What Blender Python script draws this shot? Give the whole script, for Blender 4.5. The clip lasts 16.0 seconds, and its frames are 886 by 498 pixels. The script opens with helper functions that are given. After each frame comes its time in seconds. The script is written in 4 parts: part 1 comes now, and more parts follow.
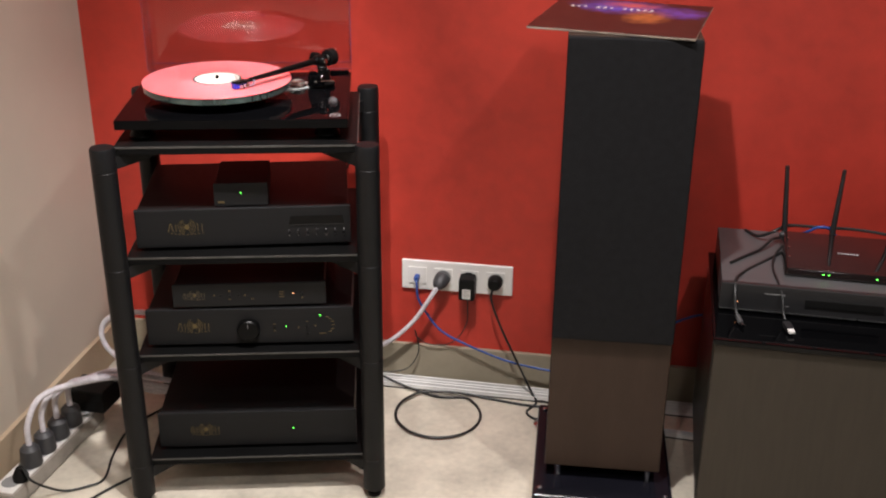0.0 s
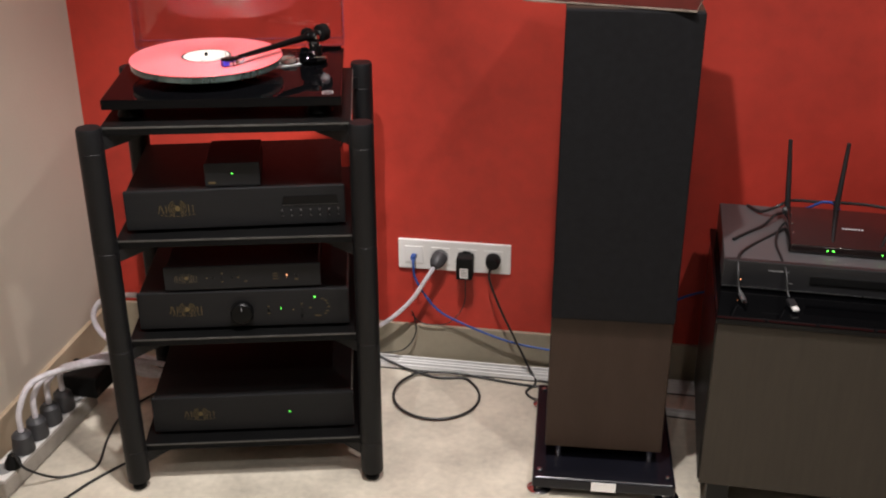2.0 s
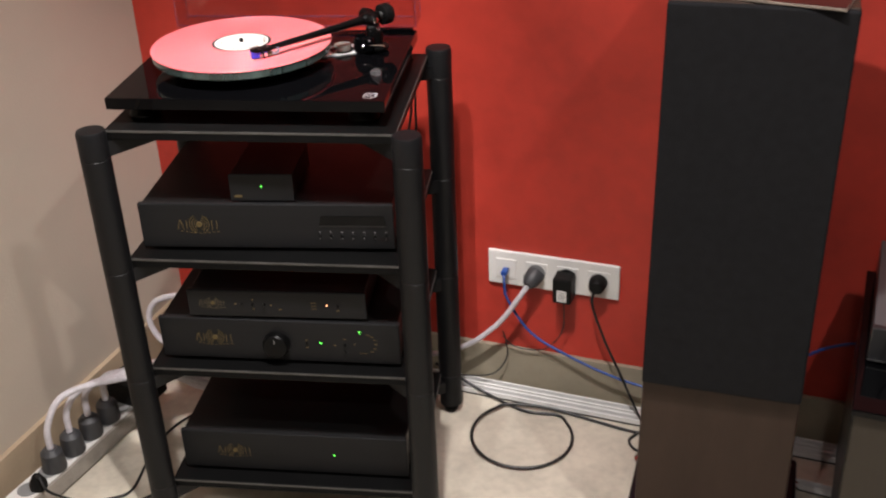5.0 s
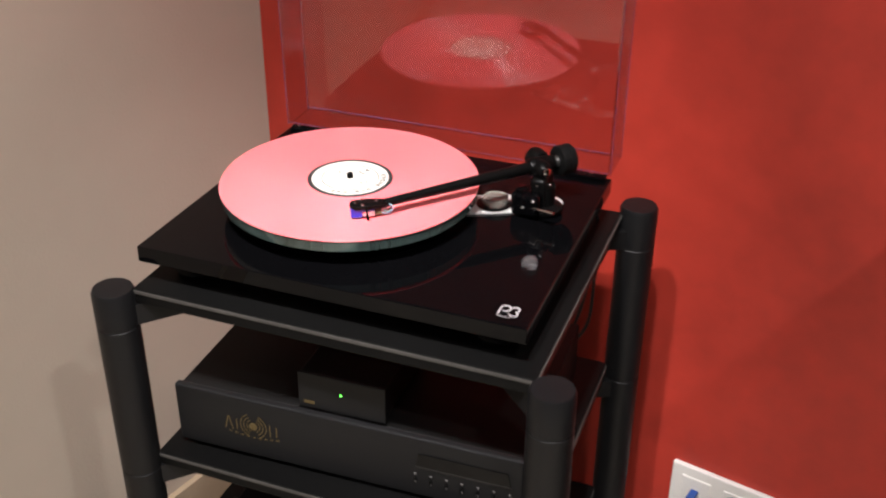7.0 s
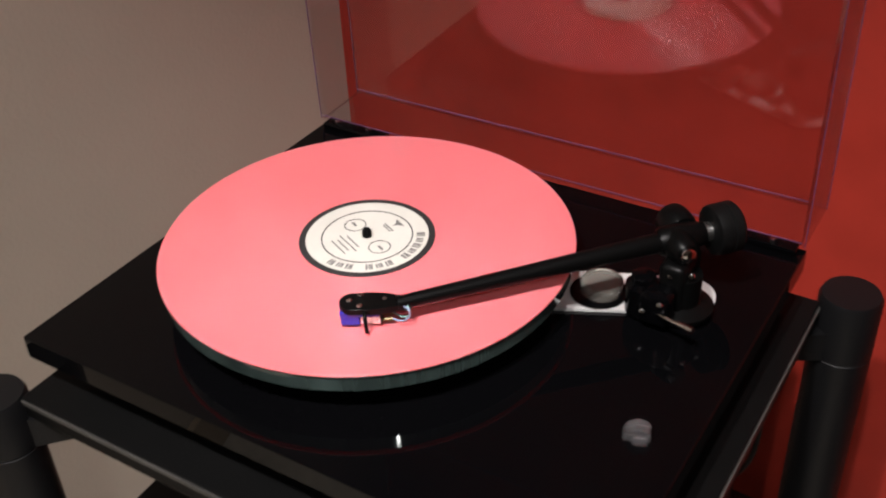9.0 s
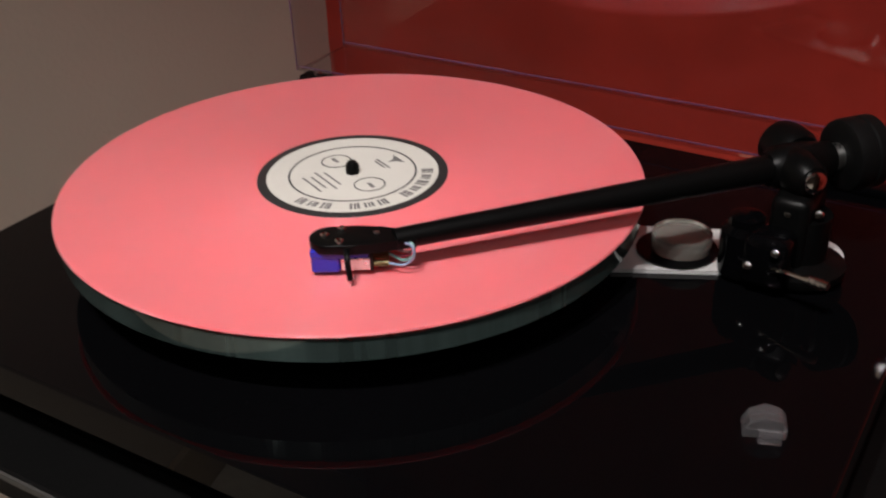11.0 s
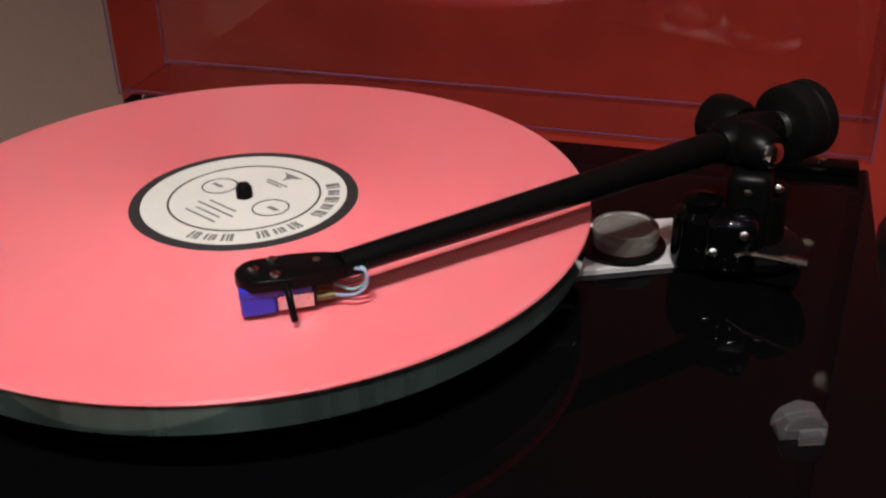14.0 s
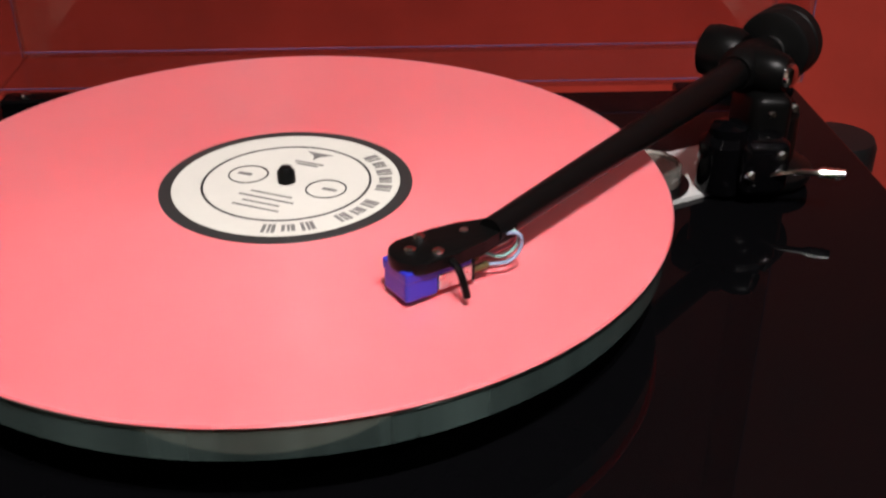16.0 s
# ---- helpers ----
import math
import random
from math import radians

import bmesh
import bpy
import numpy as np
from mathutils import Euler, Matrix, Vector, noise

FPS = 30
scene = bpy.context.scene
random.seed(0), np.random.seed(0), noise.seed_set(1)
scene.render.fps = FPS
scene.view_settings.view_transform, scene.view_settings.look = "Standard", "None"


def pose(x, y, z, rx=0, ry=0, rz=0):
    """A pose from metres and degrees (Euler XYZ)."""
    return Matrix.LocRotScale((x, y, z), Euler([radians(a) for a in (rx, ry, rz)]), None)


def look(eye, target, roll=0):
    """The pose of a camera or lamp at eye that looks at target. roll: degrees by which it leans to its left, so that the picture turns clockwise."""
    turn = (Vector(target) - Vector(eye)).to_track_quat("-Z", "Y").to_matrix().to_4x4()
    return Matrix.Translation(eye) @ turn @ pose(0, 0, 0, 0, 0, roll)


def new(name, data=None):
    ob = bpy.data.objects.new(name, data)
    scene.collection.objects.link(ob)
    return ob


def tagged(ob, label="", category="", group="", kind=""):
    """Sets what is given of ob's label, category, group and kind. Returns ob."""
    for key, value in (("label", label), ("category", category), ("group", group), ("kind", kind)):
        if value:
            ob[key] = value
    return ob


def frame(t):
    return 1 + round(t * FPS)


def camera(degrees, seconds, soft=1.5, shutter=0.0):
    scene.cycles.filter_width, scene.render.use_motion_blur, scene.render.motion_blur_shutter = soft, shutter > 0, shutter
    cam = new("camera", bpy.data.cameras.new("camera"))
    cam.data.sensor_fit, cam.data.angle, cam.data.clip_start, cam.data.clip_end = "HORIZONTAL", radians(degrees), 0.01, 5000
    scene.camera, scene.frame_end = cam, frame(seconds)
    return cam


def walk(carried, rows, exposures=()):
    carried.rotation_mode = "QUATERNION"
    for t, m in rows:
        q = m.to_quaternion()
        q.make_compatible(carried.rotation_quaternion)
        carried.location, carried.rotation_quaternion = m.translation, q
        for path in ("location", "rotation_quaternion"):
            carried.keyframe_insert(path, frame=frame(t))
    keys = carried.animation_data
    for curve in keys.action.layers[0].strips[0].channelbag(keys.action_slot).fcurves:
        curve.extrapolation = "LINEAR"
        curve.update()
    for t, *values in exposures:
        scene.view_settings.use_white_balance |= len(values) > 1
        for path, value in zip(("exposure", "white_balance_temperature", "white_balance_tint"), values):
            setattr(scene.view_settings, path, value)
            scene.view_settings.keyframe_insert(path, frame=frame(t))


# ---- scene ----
cam = camera(44.8, 16.0, soft=2.1, shutter=0.5)
PATH = [
    (0, (0.619, -0.05, 1.466), (0.322, 1.757, 0.662), 0.5),
    (0.5, (0.611, -0.044, 1.46), (0.317, 1.764, 0.656), 0.5),
    (1, (0.601, -0.035, 1.45), (0.314, 1.772, 0.642), 0.3),
    (1.5, (0.605, -0.02, 1.452), (0.317, 1.779, 0.627), 0.2),
    (2, (0.613, -0.006, 1.454), (0.324, 1.784, 0.609), 0.0),
    (2.5, (0.619, 0.011, 1.452), (0.331, 1.792, 0.59), -0.2),
    (3, (0.609, 0.032, 1.454), (0.332, 1.806, 0.573), -0.3),
    (3.2, (0.616, 0.05, 1.448), (0.328, 1.82, 0.563), -0.6),
    (5.5, (0.748, 0.619, 1.445), (0.015, 2.202, 0.468), -1.9),
    (6, (0.706, 0.761, 1.481), (-0.129, 2.295, 0.507), -1.3),
    (6.5, (0.614, 0.955, 1.472), (-0.305, 2.459, 0.526), -0.6),
    (7, (0.5247, 1.1252, 1.4421), (-0.4393, 2.5735, 0.4555), 0.47),
    (7.5, (0.4793, 1.2956, 1.4616), (-0.5479, 2.61, 0.3583), 0.94),
    (8, (0.4111, 1.4262, 1.4198), (-0.6627, 2.6533, 0.2618), 0.15),
    (8.5, (0.3553, 1.5276, 1.3801), (-0.7801, 2.6728, 0.1971), -1.7),
    (10.8, (0.2102, 1.6756, 1.1448), (-1.0493, 2.8871, 0.1722), -2.05),
    (11, (0.2012, 1.6786, 1.1348), (-1.0346, 2.909, 0.1556), -1.85),
    (11.5, (0.1885, 1.6855, 1.112), (-1.0095, 2.9656, 0.1498), -1.29),
    (12, (0.1759, 1.6903, 1.0989), (-0.9792, 3.0262, 0.1602), -0.68),
    (12.5, (0.1633, 1.6913, 1.091), (-0.9459, 3.0738, 0.1644), -0.2),
    (13, (0.1504, 1.6909, 1.0859), (-0.9107, 3.1091, 0.1569), -0.36),
    (13.5, (0.1304, 1.6865, 1.0906), (-0.8593, 3.1458, 0.1466), -0.58),
    (14, (0.0994, 1.6803, 1.0959), (-0.7949, 3.2026, 0.1562), -1.27),
    (14.5, (0.0668, 1.6709, 1.0989), (-0.728, 3.2602, 0.1812), -1.59),
    (15, (0.0231, 1.6609, 1.111), (-0.6127, 3.297, 0.1523), -1.04),
    (15.5, (-0.0151, 1.6489, 1.1046), (-0.5152, 3.3154, 0.1182), -1.12),
    (16, (-0.0617, 1.6398, 1.0831), (-0.3758, 3.3506, 0.096), -0.01),
]
EXPOSURES = [(0, -0.12), (3.0, -0.30), (5.5, -0.18), (6.0, -0.25), (7.0, -0.22), (8.0, -0.58), (8.7, -0.84), (11.0, -1.55), (12.5, -1.42), (14.5, -1.45), (15.5, -1.2), (16.0, -1.12)]
walk(cam, [(t, look(eye, target, roll)) for t, eye, target, roll in PATH], EXPOSURES)

# ---- world and lamps ----
world = bpy.data.worlds.new("room_world")
scene.world = world
world.use_nodes = True
world.node_tree.nodes["Background"].inputs[0].default_value = (1.0, 0.86, 0.7, 1)
world.node_tree.nodes["Background"].inputs[1].default_value = 0.01
CEILING = 2.5
WARM = (1.0, 0.945, 0.935)
# x, y, watts, spread of the beam in degrees, the point that the beam is turned to (None: straight down)
# the second, narrow one is an unseen spot added to brighten the record
SPOTS = [(0.36, 1.26, 30, 125, None), (0.14, 1.12, 2.4, 30, (-0.16, 1.97, 0.90)), (0.33, -0.15, 8, 125, None), (1.28, 1.05, 18, 125, None), (0.88, 0.05, 6, 125, None),
         (-0.20, -1.1, 2, 125, None), (1.0, -1.1, 2, 125, None)]


# ---- mesh helpers ----
def part(name, bm, material, parent=None, label="", at=None, smooth=False):
    """One mesh object from a bmesh, under a thing or a part."""
    me = bpy.data.meshes.new(name)
    bmesh.ops.recalc_face_normals(bm, faces=bm.faces)
    bm.to_mesh(me)
    bm.free()
    me.materials.append(material)
    if smooth:
        for p in me.polygons:
            p.use_smooth = True
        me.set_sharp_from_angle(angle=radians(35))
    ob = new(name, me)
    if parent:
        ob.parent = parent
    if at is not None:
        ob.matrix_basis = at
    if label:
        tagged(ob, label)
    return ob


def thing(name, m, label, category, group="", kind=""):
    ob = new(name)
    ob.empty_display_size = 0.05
    ob.matrix_basis = m
    return tagged(ob, label, category, group, kind)


def box(sx, sy, sz, x=0, y=0, z=0, bevel=0.0, segs=2, bm=None):
    """A box centred in x and y with its underside at z."""
    one = bmesh.new()
    bmesh.ops.create_cube(one, size=1.0)
    bmesh.ops.scale(one, vec=(sx, sy, sz), verts=one.verts)
    bmesh.ops.translate(one, vec=(x, y, z + sz / 2), verts=one.verts)
    if bevel:
        bmesh.ops.bevel(one, geom=one.edges[:], offset=bevel, segments=segs, affect="EDGES", profile=0.5)
    return merge(bm, one)


def merge(bm, one):
    if bm is None:
        return one
    me = bpy.data.meshes.new("tmp")
    one.to_mesh(me)
    one.free()
    bm.from_mesh(me)
    bpy.data.meshes.remove(me)
    return bm


def turn(profile, segs=48, x=0, y=0, bm=None):
    """A solid of revolution about z from (radius, z) pairs, from the lower to the upper end."""
    one = bmesh.new()
    rings = []
    for r, z in profile:
        if r < 1e-6:
            rings.append([one.verts.new((x, y, z))])
        else:
            rings.append([one.verts.new((x + r * math.cos(2 * math.pi * k / segs), y + r * math.sin(2 * math.pi * k / segs), z)) for k in range(segs)])
    for a, b in zip(rings, rings[1:]):
        for k in range(segs):
            n = (k + 1) % segs
            if len(a) == 1 and len(b) == 1:
                continue
            if len(a) == 1:
                one.faces.new((a[0], b[n], b[k]))
            elif len(b) == 1:
                one.faces.new((a[k], a[n], b[0]))
            else:
                one.faces.new((a[k], a[n], b[n], b[k]))
    if len(rings[0]) > 1:
        one.faces.new(list(reversed(rings[0])))
    if len(rings[-1]) > 1:
        one.faces.new(rings[-1])
    return merge(bm, one)


def can(r, h, z=0, x=0, y=0, edge=0.001, segs=32, bm=None):
    return turn([(r - edge, z), (r, z + edge), (r, z + h - edge), (r - edge, z + h)], segs, x, y, bm)


def spin(bm, m):
    bmesh.ops.transform(bm, matrix=m, verts=bm.verts)
    return bm


def smooth_line(pts, n=8):
    pts = [Vector(p) for p in pts]
    if len(pts) < 3:
        return pts
    ext = [2 * pts[0] - pts[1]] + pts + [2 * pts[-1] - pts[-2]]
    out = []
    for a, b, c, d in zip(ext, ext[1:], ext[2:], ext[3:]):
        for k in range(n):
            t = k / n
            out.append(0.5 * (2 * b + (c - a) * t + (2 * a - 5 * b + 4 * c - d) * t * t + (3 * b - a - 3 * c + d) * t ** 3))
    return out + [pts[-1]]


def hose(pts, r, segs=10, n=8, bm=None, radii=None):
    """A round tube along a smooth line through the points."""
    one = bmesh.new()
    line = smooth_line(pts, n)
    up, rings = Vector((0, 0, 1)), []
    for k, p in enumerate(line):
        d = (line[min(k + 1, len(line) - 1)] - line[max(k - 1, 0)]).normalized()
        if abs(d.dot(up)) > 0.95:
            up = Vector((1, 0, 0)) if abs(d.x) < 0.9 else Vector((0, 1, 0))
        side = d.cross(up).normalized()
        up = side.cross(d).normalized()
        rr = r if radii is None else radii[0] + (radii[1] - radii[0]) * k / (len(line) - 1)
        rings.append([one.verts.new(p + rr * (math.cos(2 * math.pi * j / segs) * side + math.sin(2 * math.pi * j / segs) * up)) for j in range(segs)])
    for a, b in zip(rings, rings[1:]):
        for j in range(segs):
            one.faces.new((a[j], a[(j + 1) % segs], b[(j + 1) % segs], b[j]))
    one.faces.new(list(reversed(rings[0])))
    one.faces.new(rings[-1])
    return merge(bm, one)


def slab(outline, z0, z1, bm=None, bevel=0.0):
    """An upright prism over a flat outline."""
    one = bmesh.new()
    low = [one.verts.new((x, y, z0)) for x, y in outline]
    top = [one.verts.new((x, y, z1)) for x, y in outline]
    one.faces.new(list(reversed(low)))
    one.faces.new(top)
    n = len(outline)
    for k in range(n):
        one.faces.new((low[k], low[(k + 1) % n], top[(k + 1) % n], top[k]))
    if bevel:
        bmesh.ops.bevel(one, geom=one.edges[:], offset=bevel, segments=2, affect="EDGES", profile=0.5)
    return merge(bm, one)


def strip(pts, width, z0, z1, bm=None):
    """A flat stroke of that width along a line in the xy plane."""
    one = bmesh.new()
    line = [Vector((p[0], p[1])) for p in pts]
    for_left, for_right = [], []
    for k, p in enumerate(line):
        d = (line[min(k + 1, len(line) - 1)] - line[max(k - 1, 0)]).normalized()
        nrm = Vector((-d.y, d.x)) * width / 2
        for_left.append(p + nrm)
        for_right.append(p - nrm)
    rows = [[one.verts.new((*a, z)) for a in side] for side in (for_left, for_right) for z in (z0, z1)]
    la, lb, ra, rb = rows
    for k in range(len(line) - 1):
        one.faces.new((lb[k], lb[k + 1], rb[k + 1], rb[k]))
        one.faces.new((la[k], la[k + 1], lb[k + 1], lb[k]))
        one.faces.new((rb[k], rb[k + 1], ra[k + 1], ra[k]))
        one.faces.new((ra[k], ra[k + 1], la[k + 1], la[k]))
    return merge(bm, one)


def arc(cx, cy, r, a0, a1, n=16):
    return [(cx + r * math.cos(radians(a0 + (a1 - a0) * k / n)), cy + r * math.sin(radians(a0 + (a1 - a0) * k / n))) for k in range(n + 1)]


# ---- materials ----
def matter(name, colour, rough=0.5, metal=0.0, vary=0.15, scale=8.0, bump=0.0, bump_scale=200.0, coat=0.0, rough_vary=0.1, stretch=(1, 1, 1), spec=0.5, ior=1.5):
    """A principled material whose colour and gloss wander at two scales."""
    m = bpy.data.materials.new(name)
    m.use_nodes = True
    nt = m.node_tree
    b = nt.nodes["Principled BSDF"]
    b.inputs["Metallic"].default_value = metal
    b.inputs["Specular IOR Level"].default_value = spec
    b.inputs["Coat Weight"].default_value = coat
    b.inputs["IOR"].default_value = ior
    b.inputs["Coat Roughness"].default_value = 0.03
    tc = nt.nodes.new("ShaderNodeTexCoord")
    mp = nt.nodes.new("ShaderNodeMapping")
    mp.inputs["Scale"].default_value = stretch
    nt.links.new(tc.outputs["Object"], mp.inputs[0])
    big, small = nt.nodes.new("ShaderNodeTexNoise"), nt.nodes.new("ShaderNodeTexNoise")
    big.inputs["Scale"].default_value, big.inputs["Detail"].default_value = scale, 6
    small.inputs["Scale"].default_value, small.inputs["Detail"].default_value = scale * 9, 4
    mix = nt.nodes.new("ShaderNodeMath")
    mix.operation = "MULTIPLY_ADD"
    mix.inputs[1].default_value = 0.35
    for nd in (big, small):
        nt.links.new(mp.outputs[0], nd.inputs["Vector"])
    nt.links.new(small.outputs["Fac"], mix.inputs[0])
    nt.links.new(big.outputs["Fac"], mix.inputs[2])
    ramp = nt.nodes.new("ShaderNodeValToRGB")
    c = Vector(colour)
    ramp.color_ramp.elements[0].position, ramp.color_ramp.elements[1].position = 0.42, 0.92
    ramp.color_ramp.elements[0].color = (*(c * (1 - vary)), 1)
    ramp.color_ramp.elements[1].color = (*[min(v, 0.95) for v in c * (1 + vary)], 1)
    nt.links.new(mix.outputs[0], ramp.inputs[0])
    nt.links.new(ramp.outputs[0], b.inputs["Base Color"])
    rr = nt.nodes.new("ShaderNodeMapRange")
    rr.inputs["To Min"].default_value, rr.inputs["To Max"].default_value = max(rough - rough_vary * rough, 0.01), min(rough + rough_vary * rough, 1)
    nt.links.new(small.outputs["Fac"], rr.inputs[0])
    nt.links.new(rr.outputs[0], b.inputs["Roughness"])
    if bump:
        grain, bp = nt.nodes.new("ShaderNodeTexNoise"), nt.nodes.new("ShaderNodeBump")
        grain.inputs["Scale"].default_value, grain.inputs["Detail"].default_value = bump_scale, 5
        nt.links.new(mp.outputs[0], grain.inputs["Vector"])
        bp.inputs["Strength"].default_value, bp.inputs["Distance"].default_value = bump, 0.002
        nt.links.new(grain.outputs["Fac"], bp.inputs["Height"])
        nt.links.new(bp.outputs[0], b.inputs["Normal"])
    return m


def clear(name, colour, rough=0.02, ior=1.49):
    m = matter(name, colour, rough, vary=0.0)
    b = m.node_tree.nodes["Principled BSDF"]
    b.inputs["Transmission Weight"].default_value, b.inputs["IOR"].default_value = 1.0, ior
    return m


def glow(name, colour, strength):
    m = bpy.data.materials.new(name)
    m.use_nodes = True
    b = m.node_tree.nodes["Principled BSDF"]
    b.inputs["Base Color"].default_value = (*colour, 1)
    b.inputs["Emission Color"].default_value = (*colour, 1)
    b.inputs["Emission Strength"].default_value = strength
    return m


RED_WALL = matter("red_lime_plaster", (0.43, 0.034, 0.020), 0.58, vary=0.30, scale=3.0, bump=0.25, bump_scale=60)
CREAM_WALL = matter("cream_wall_paint", (0.53, 0.46, 0.375), 0.75, vary=0.05, scale=2.0, bump=0.3, bump_scale=180)
# for the unseen walls: kept dark to hold down the light they bounce
BOUNCE_CUT_WALL = matter("bounce_cutting_wall_brown", (0.16, 0.13, 0.11), 0.75, vary=0.06, scale=2.0, bump=0.2)
# for the unseen ceiling: darkened so black gloss below shows less sheen
BOUNCE_CUT_CEILING = matter("bounce_cutting_ceiling_taupe", (0.24, 0.22, 0.20), 0.85, vary=0.03, bump=0.1)
FLOOR = matter("cloudy_beige_floor", (0.55, 0.50, 0.41), 0.4, vary=0.30, scale=6.5, bump=0.06, bump_scale=90)
SKIRT = matter("grey_beige_skirting", (0.30, 0.26, 0.19), 0.5, vary=0.12, scale=9)
SKIRT_TAN = matter("tan_skirting", (0.45, 0.35, 0.24), 0.5, vary=0.1, scale=9)
BLACK_STEEL = matter("black_powder_coat", (0.006, 0.006, 0.0065), 0.45, vary=0.15, bump=0.12, bump_scale=900, ior=1.3)
BLACK_BOARD = matter("black_shelf_board", (0.004, 0.004, 0.004), 0.38, vary=0.2, bump=0.05, bump_scale=400, ior=1.16)
EDGE_GREY = matter("worn_board_edge", (0.045, 0.043, 0.04), 0.45, vary=0.3, scale=30)
GLOSS_BLACK = matter("black_piano_gloss", (0.0015, 0.0015, 0.0018), 0.015, vary=0.1, ior=1.25)
ANODISED = matter("black_brushed_aluminium", (0.009, 0.009, 0.0095), 0.48, metal=0.1, vary=0.12, scale=20, bump=0.05, bump_scale=300, stretch=(0.05, 1, 6), ior=1.28)
CASE_BLACK = matter("black_case_paint", (0.006, 0.006, 0.006), 0.5, vary=0.15, bump=0.08, bump_scale=700, ior=1.25)
RUBBER = matter("black_rubber", (0.004, 0.004, 0.004), 0.5, ior=1.2, vary=0.2, bump=0.05)
BLACK_SATIN = matter("satin_black_metal", (0.0025, 0.0025, 0.0025), 0.34, ior=1.2, vary=0.15)
BASE_BLACK = matter("satin_black_lacquer", (0.006, 0.006, 0.009), 0.22, vary=0.2, scale=14, ior=1.4)
CHROME = matter("chrome", (0.8, 0.8, 0.8), 0.12, metal=1.0, vary=0.05)
ALU = matter("aluminium", (0.72, 0.72, 0.70), 0.28, metal=1.0, vary=0.08, scale=30)
BRACE = matter("brushed_metal_brace", (0.70, 0.70, 0.69), 0.33, metal=0.35, vary=0.05, scale=30)
# near-white non-metal: the lamp's glint on bright metal is put into the colour
GLINT_WHITE = matter("metal_glint_white", (0.85, 0.84, 0.82), 0.25, metal=0.0, vary=0.08, scale=20)
GOLD = matter("gold_print", (0.12, 0.088, 0.034), 0.4, metal=0.5, vary=0.2)
GOLD_DIM = matter("dim_gold_print", (0.10, 0.08, 0.045), 0.5, metal=0.3, vary=0.2)
SILVER_PRINT = matter("silver_print", (0.66, 0.66, 0.68), 0.35, metal=0.3, vary=0.05)
GREY_PRINT = matter("grey_print", (0.22, 0.22, 0.22), 0.5, vary=0.1)
PINK = matter("pink_vinyl", (0.88, 0.180, 0.205), 0.32, vary=0.03, scale=14)
vinyl = PINK.node_tree.nodes["Principled BSDF"]
around = PINK.node_tree.nodes.new("ShaderNodeTangent")
around.direction_type, around.axis = "RADIAL", "Z"
PINK.node_tree.links.new(around.outputs[0], vinyl.inputs["Tangent"])
vinyl.inputs["Anisotropic"].default_value = 0.9
vinyl.inputs["Anisotropic Rotation"].default_value = 0.25
vinyl.inputs["Coat Weight"].default_value = 0.9
vinyl.inputs["Coat Roughness"].default_value = 0.025
vinyl.inputs["Subsurface Weight"].default_value = 0.5
vinyl.inputs["Subsurface Radius"].default_value = (0.008, 0.002, 0.002)
vinyl.inputs["Subsurface Scale"].default_value = 1.0
PAPER = matter("cream_label_paper", (0.53, 0.515, 0.465), 0.6, vary=0.04, scale=40)
INK = matter("black_ink", (0.02, 0.02, 0.02), 0.5, vary=0.1)
INK_GREY = matter("grey_ink", (0.12, 0.115, 0.11), 0.55, vary=0.1)
FELT = matter("black_felt", (0.015, 0.015, 0.016), 0.9, vary=0.2, bump=0.3, bump_scale=900)
# upright streaks in the tint stand in for reflections in the green glass
GLASS_RIM = matter("reflection_streaked_green_glass", (0.060, 0.088, 0.082), 0.07, metal=0.5, vary=0.75, scale=13, bump=0.4, bump_scale=20, coat=0.8, stretch=(1, 1, 0.02))


def sheet(name, colour, ior):
    """A clear sheet: light passes straight on, gloss by Fresnel."""
    m = bpy.data.materials.new(name)
    m.use_nodes = True
    nt = m.node_tree
    nt.nodes.remove(nt.nodes["Principled BSDF"])
    tr, gl, fr, mx, ns = [nt.nodes.new("ShaderNode" + k) for k in ("BsdfTransparent", "BsdfGlossy", "LayerWeight", "MixShader", "TexNoise")]
    tr.inputs[0].default_value = (*colour, 1)
    fr.inputs[0].default_value = 0.5
    pw, sc = nt.nodes.new("ShaderNodeMath"), nt.nodes.new("ShaderNodeMapRange")
    pw.operation = "POWER"
    pw.inputs[1].default_value = 4.5
    sc.inputs["To Min"].default_value, sc.inputs["To Max"].default_value = ((ior - 1) / (ior + 1)) ** 2, 1.0
    nt.links.new(fr.outputs["Facing"], pw.inputs[0])
    nt.links.new(pw.outputs[0], sc.inputs[0])
    ns.inputs["Scale"].default_value = 40
    rr = nt.nodes.new("ShaderNodeMapRange")
    rr.inputs["To Min"].default_value, rr.inputs["To Max"].default_value = 0.003, 0.012
    nt.links.new(ns.outputs["Fac"], rr.inputs[0])
    nt.links.new(rr.outputs[0], gl.inputs["Roughness"])
    nt.links.new(sc.outputs[0], mx.inputs[0])
    nt.links.new(tr.outputs[0], mx.inputs[1])
    nt.links.new(gl.outputs[0], mx.inputs[2])
    nt.links.new(mx.outputs[0], nt.nodes["Material Output"].inputs[0])
    return m


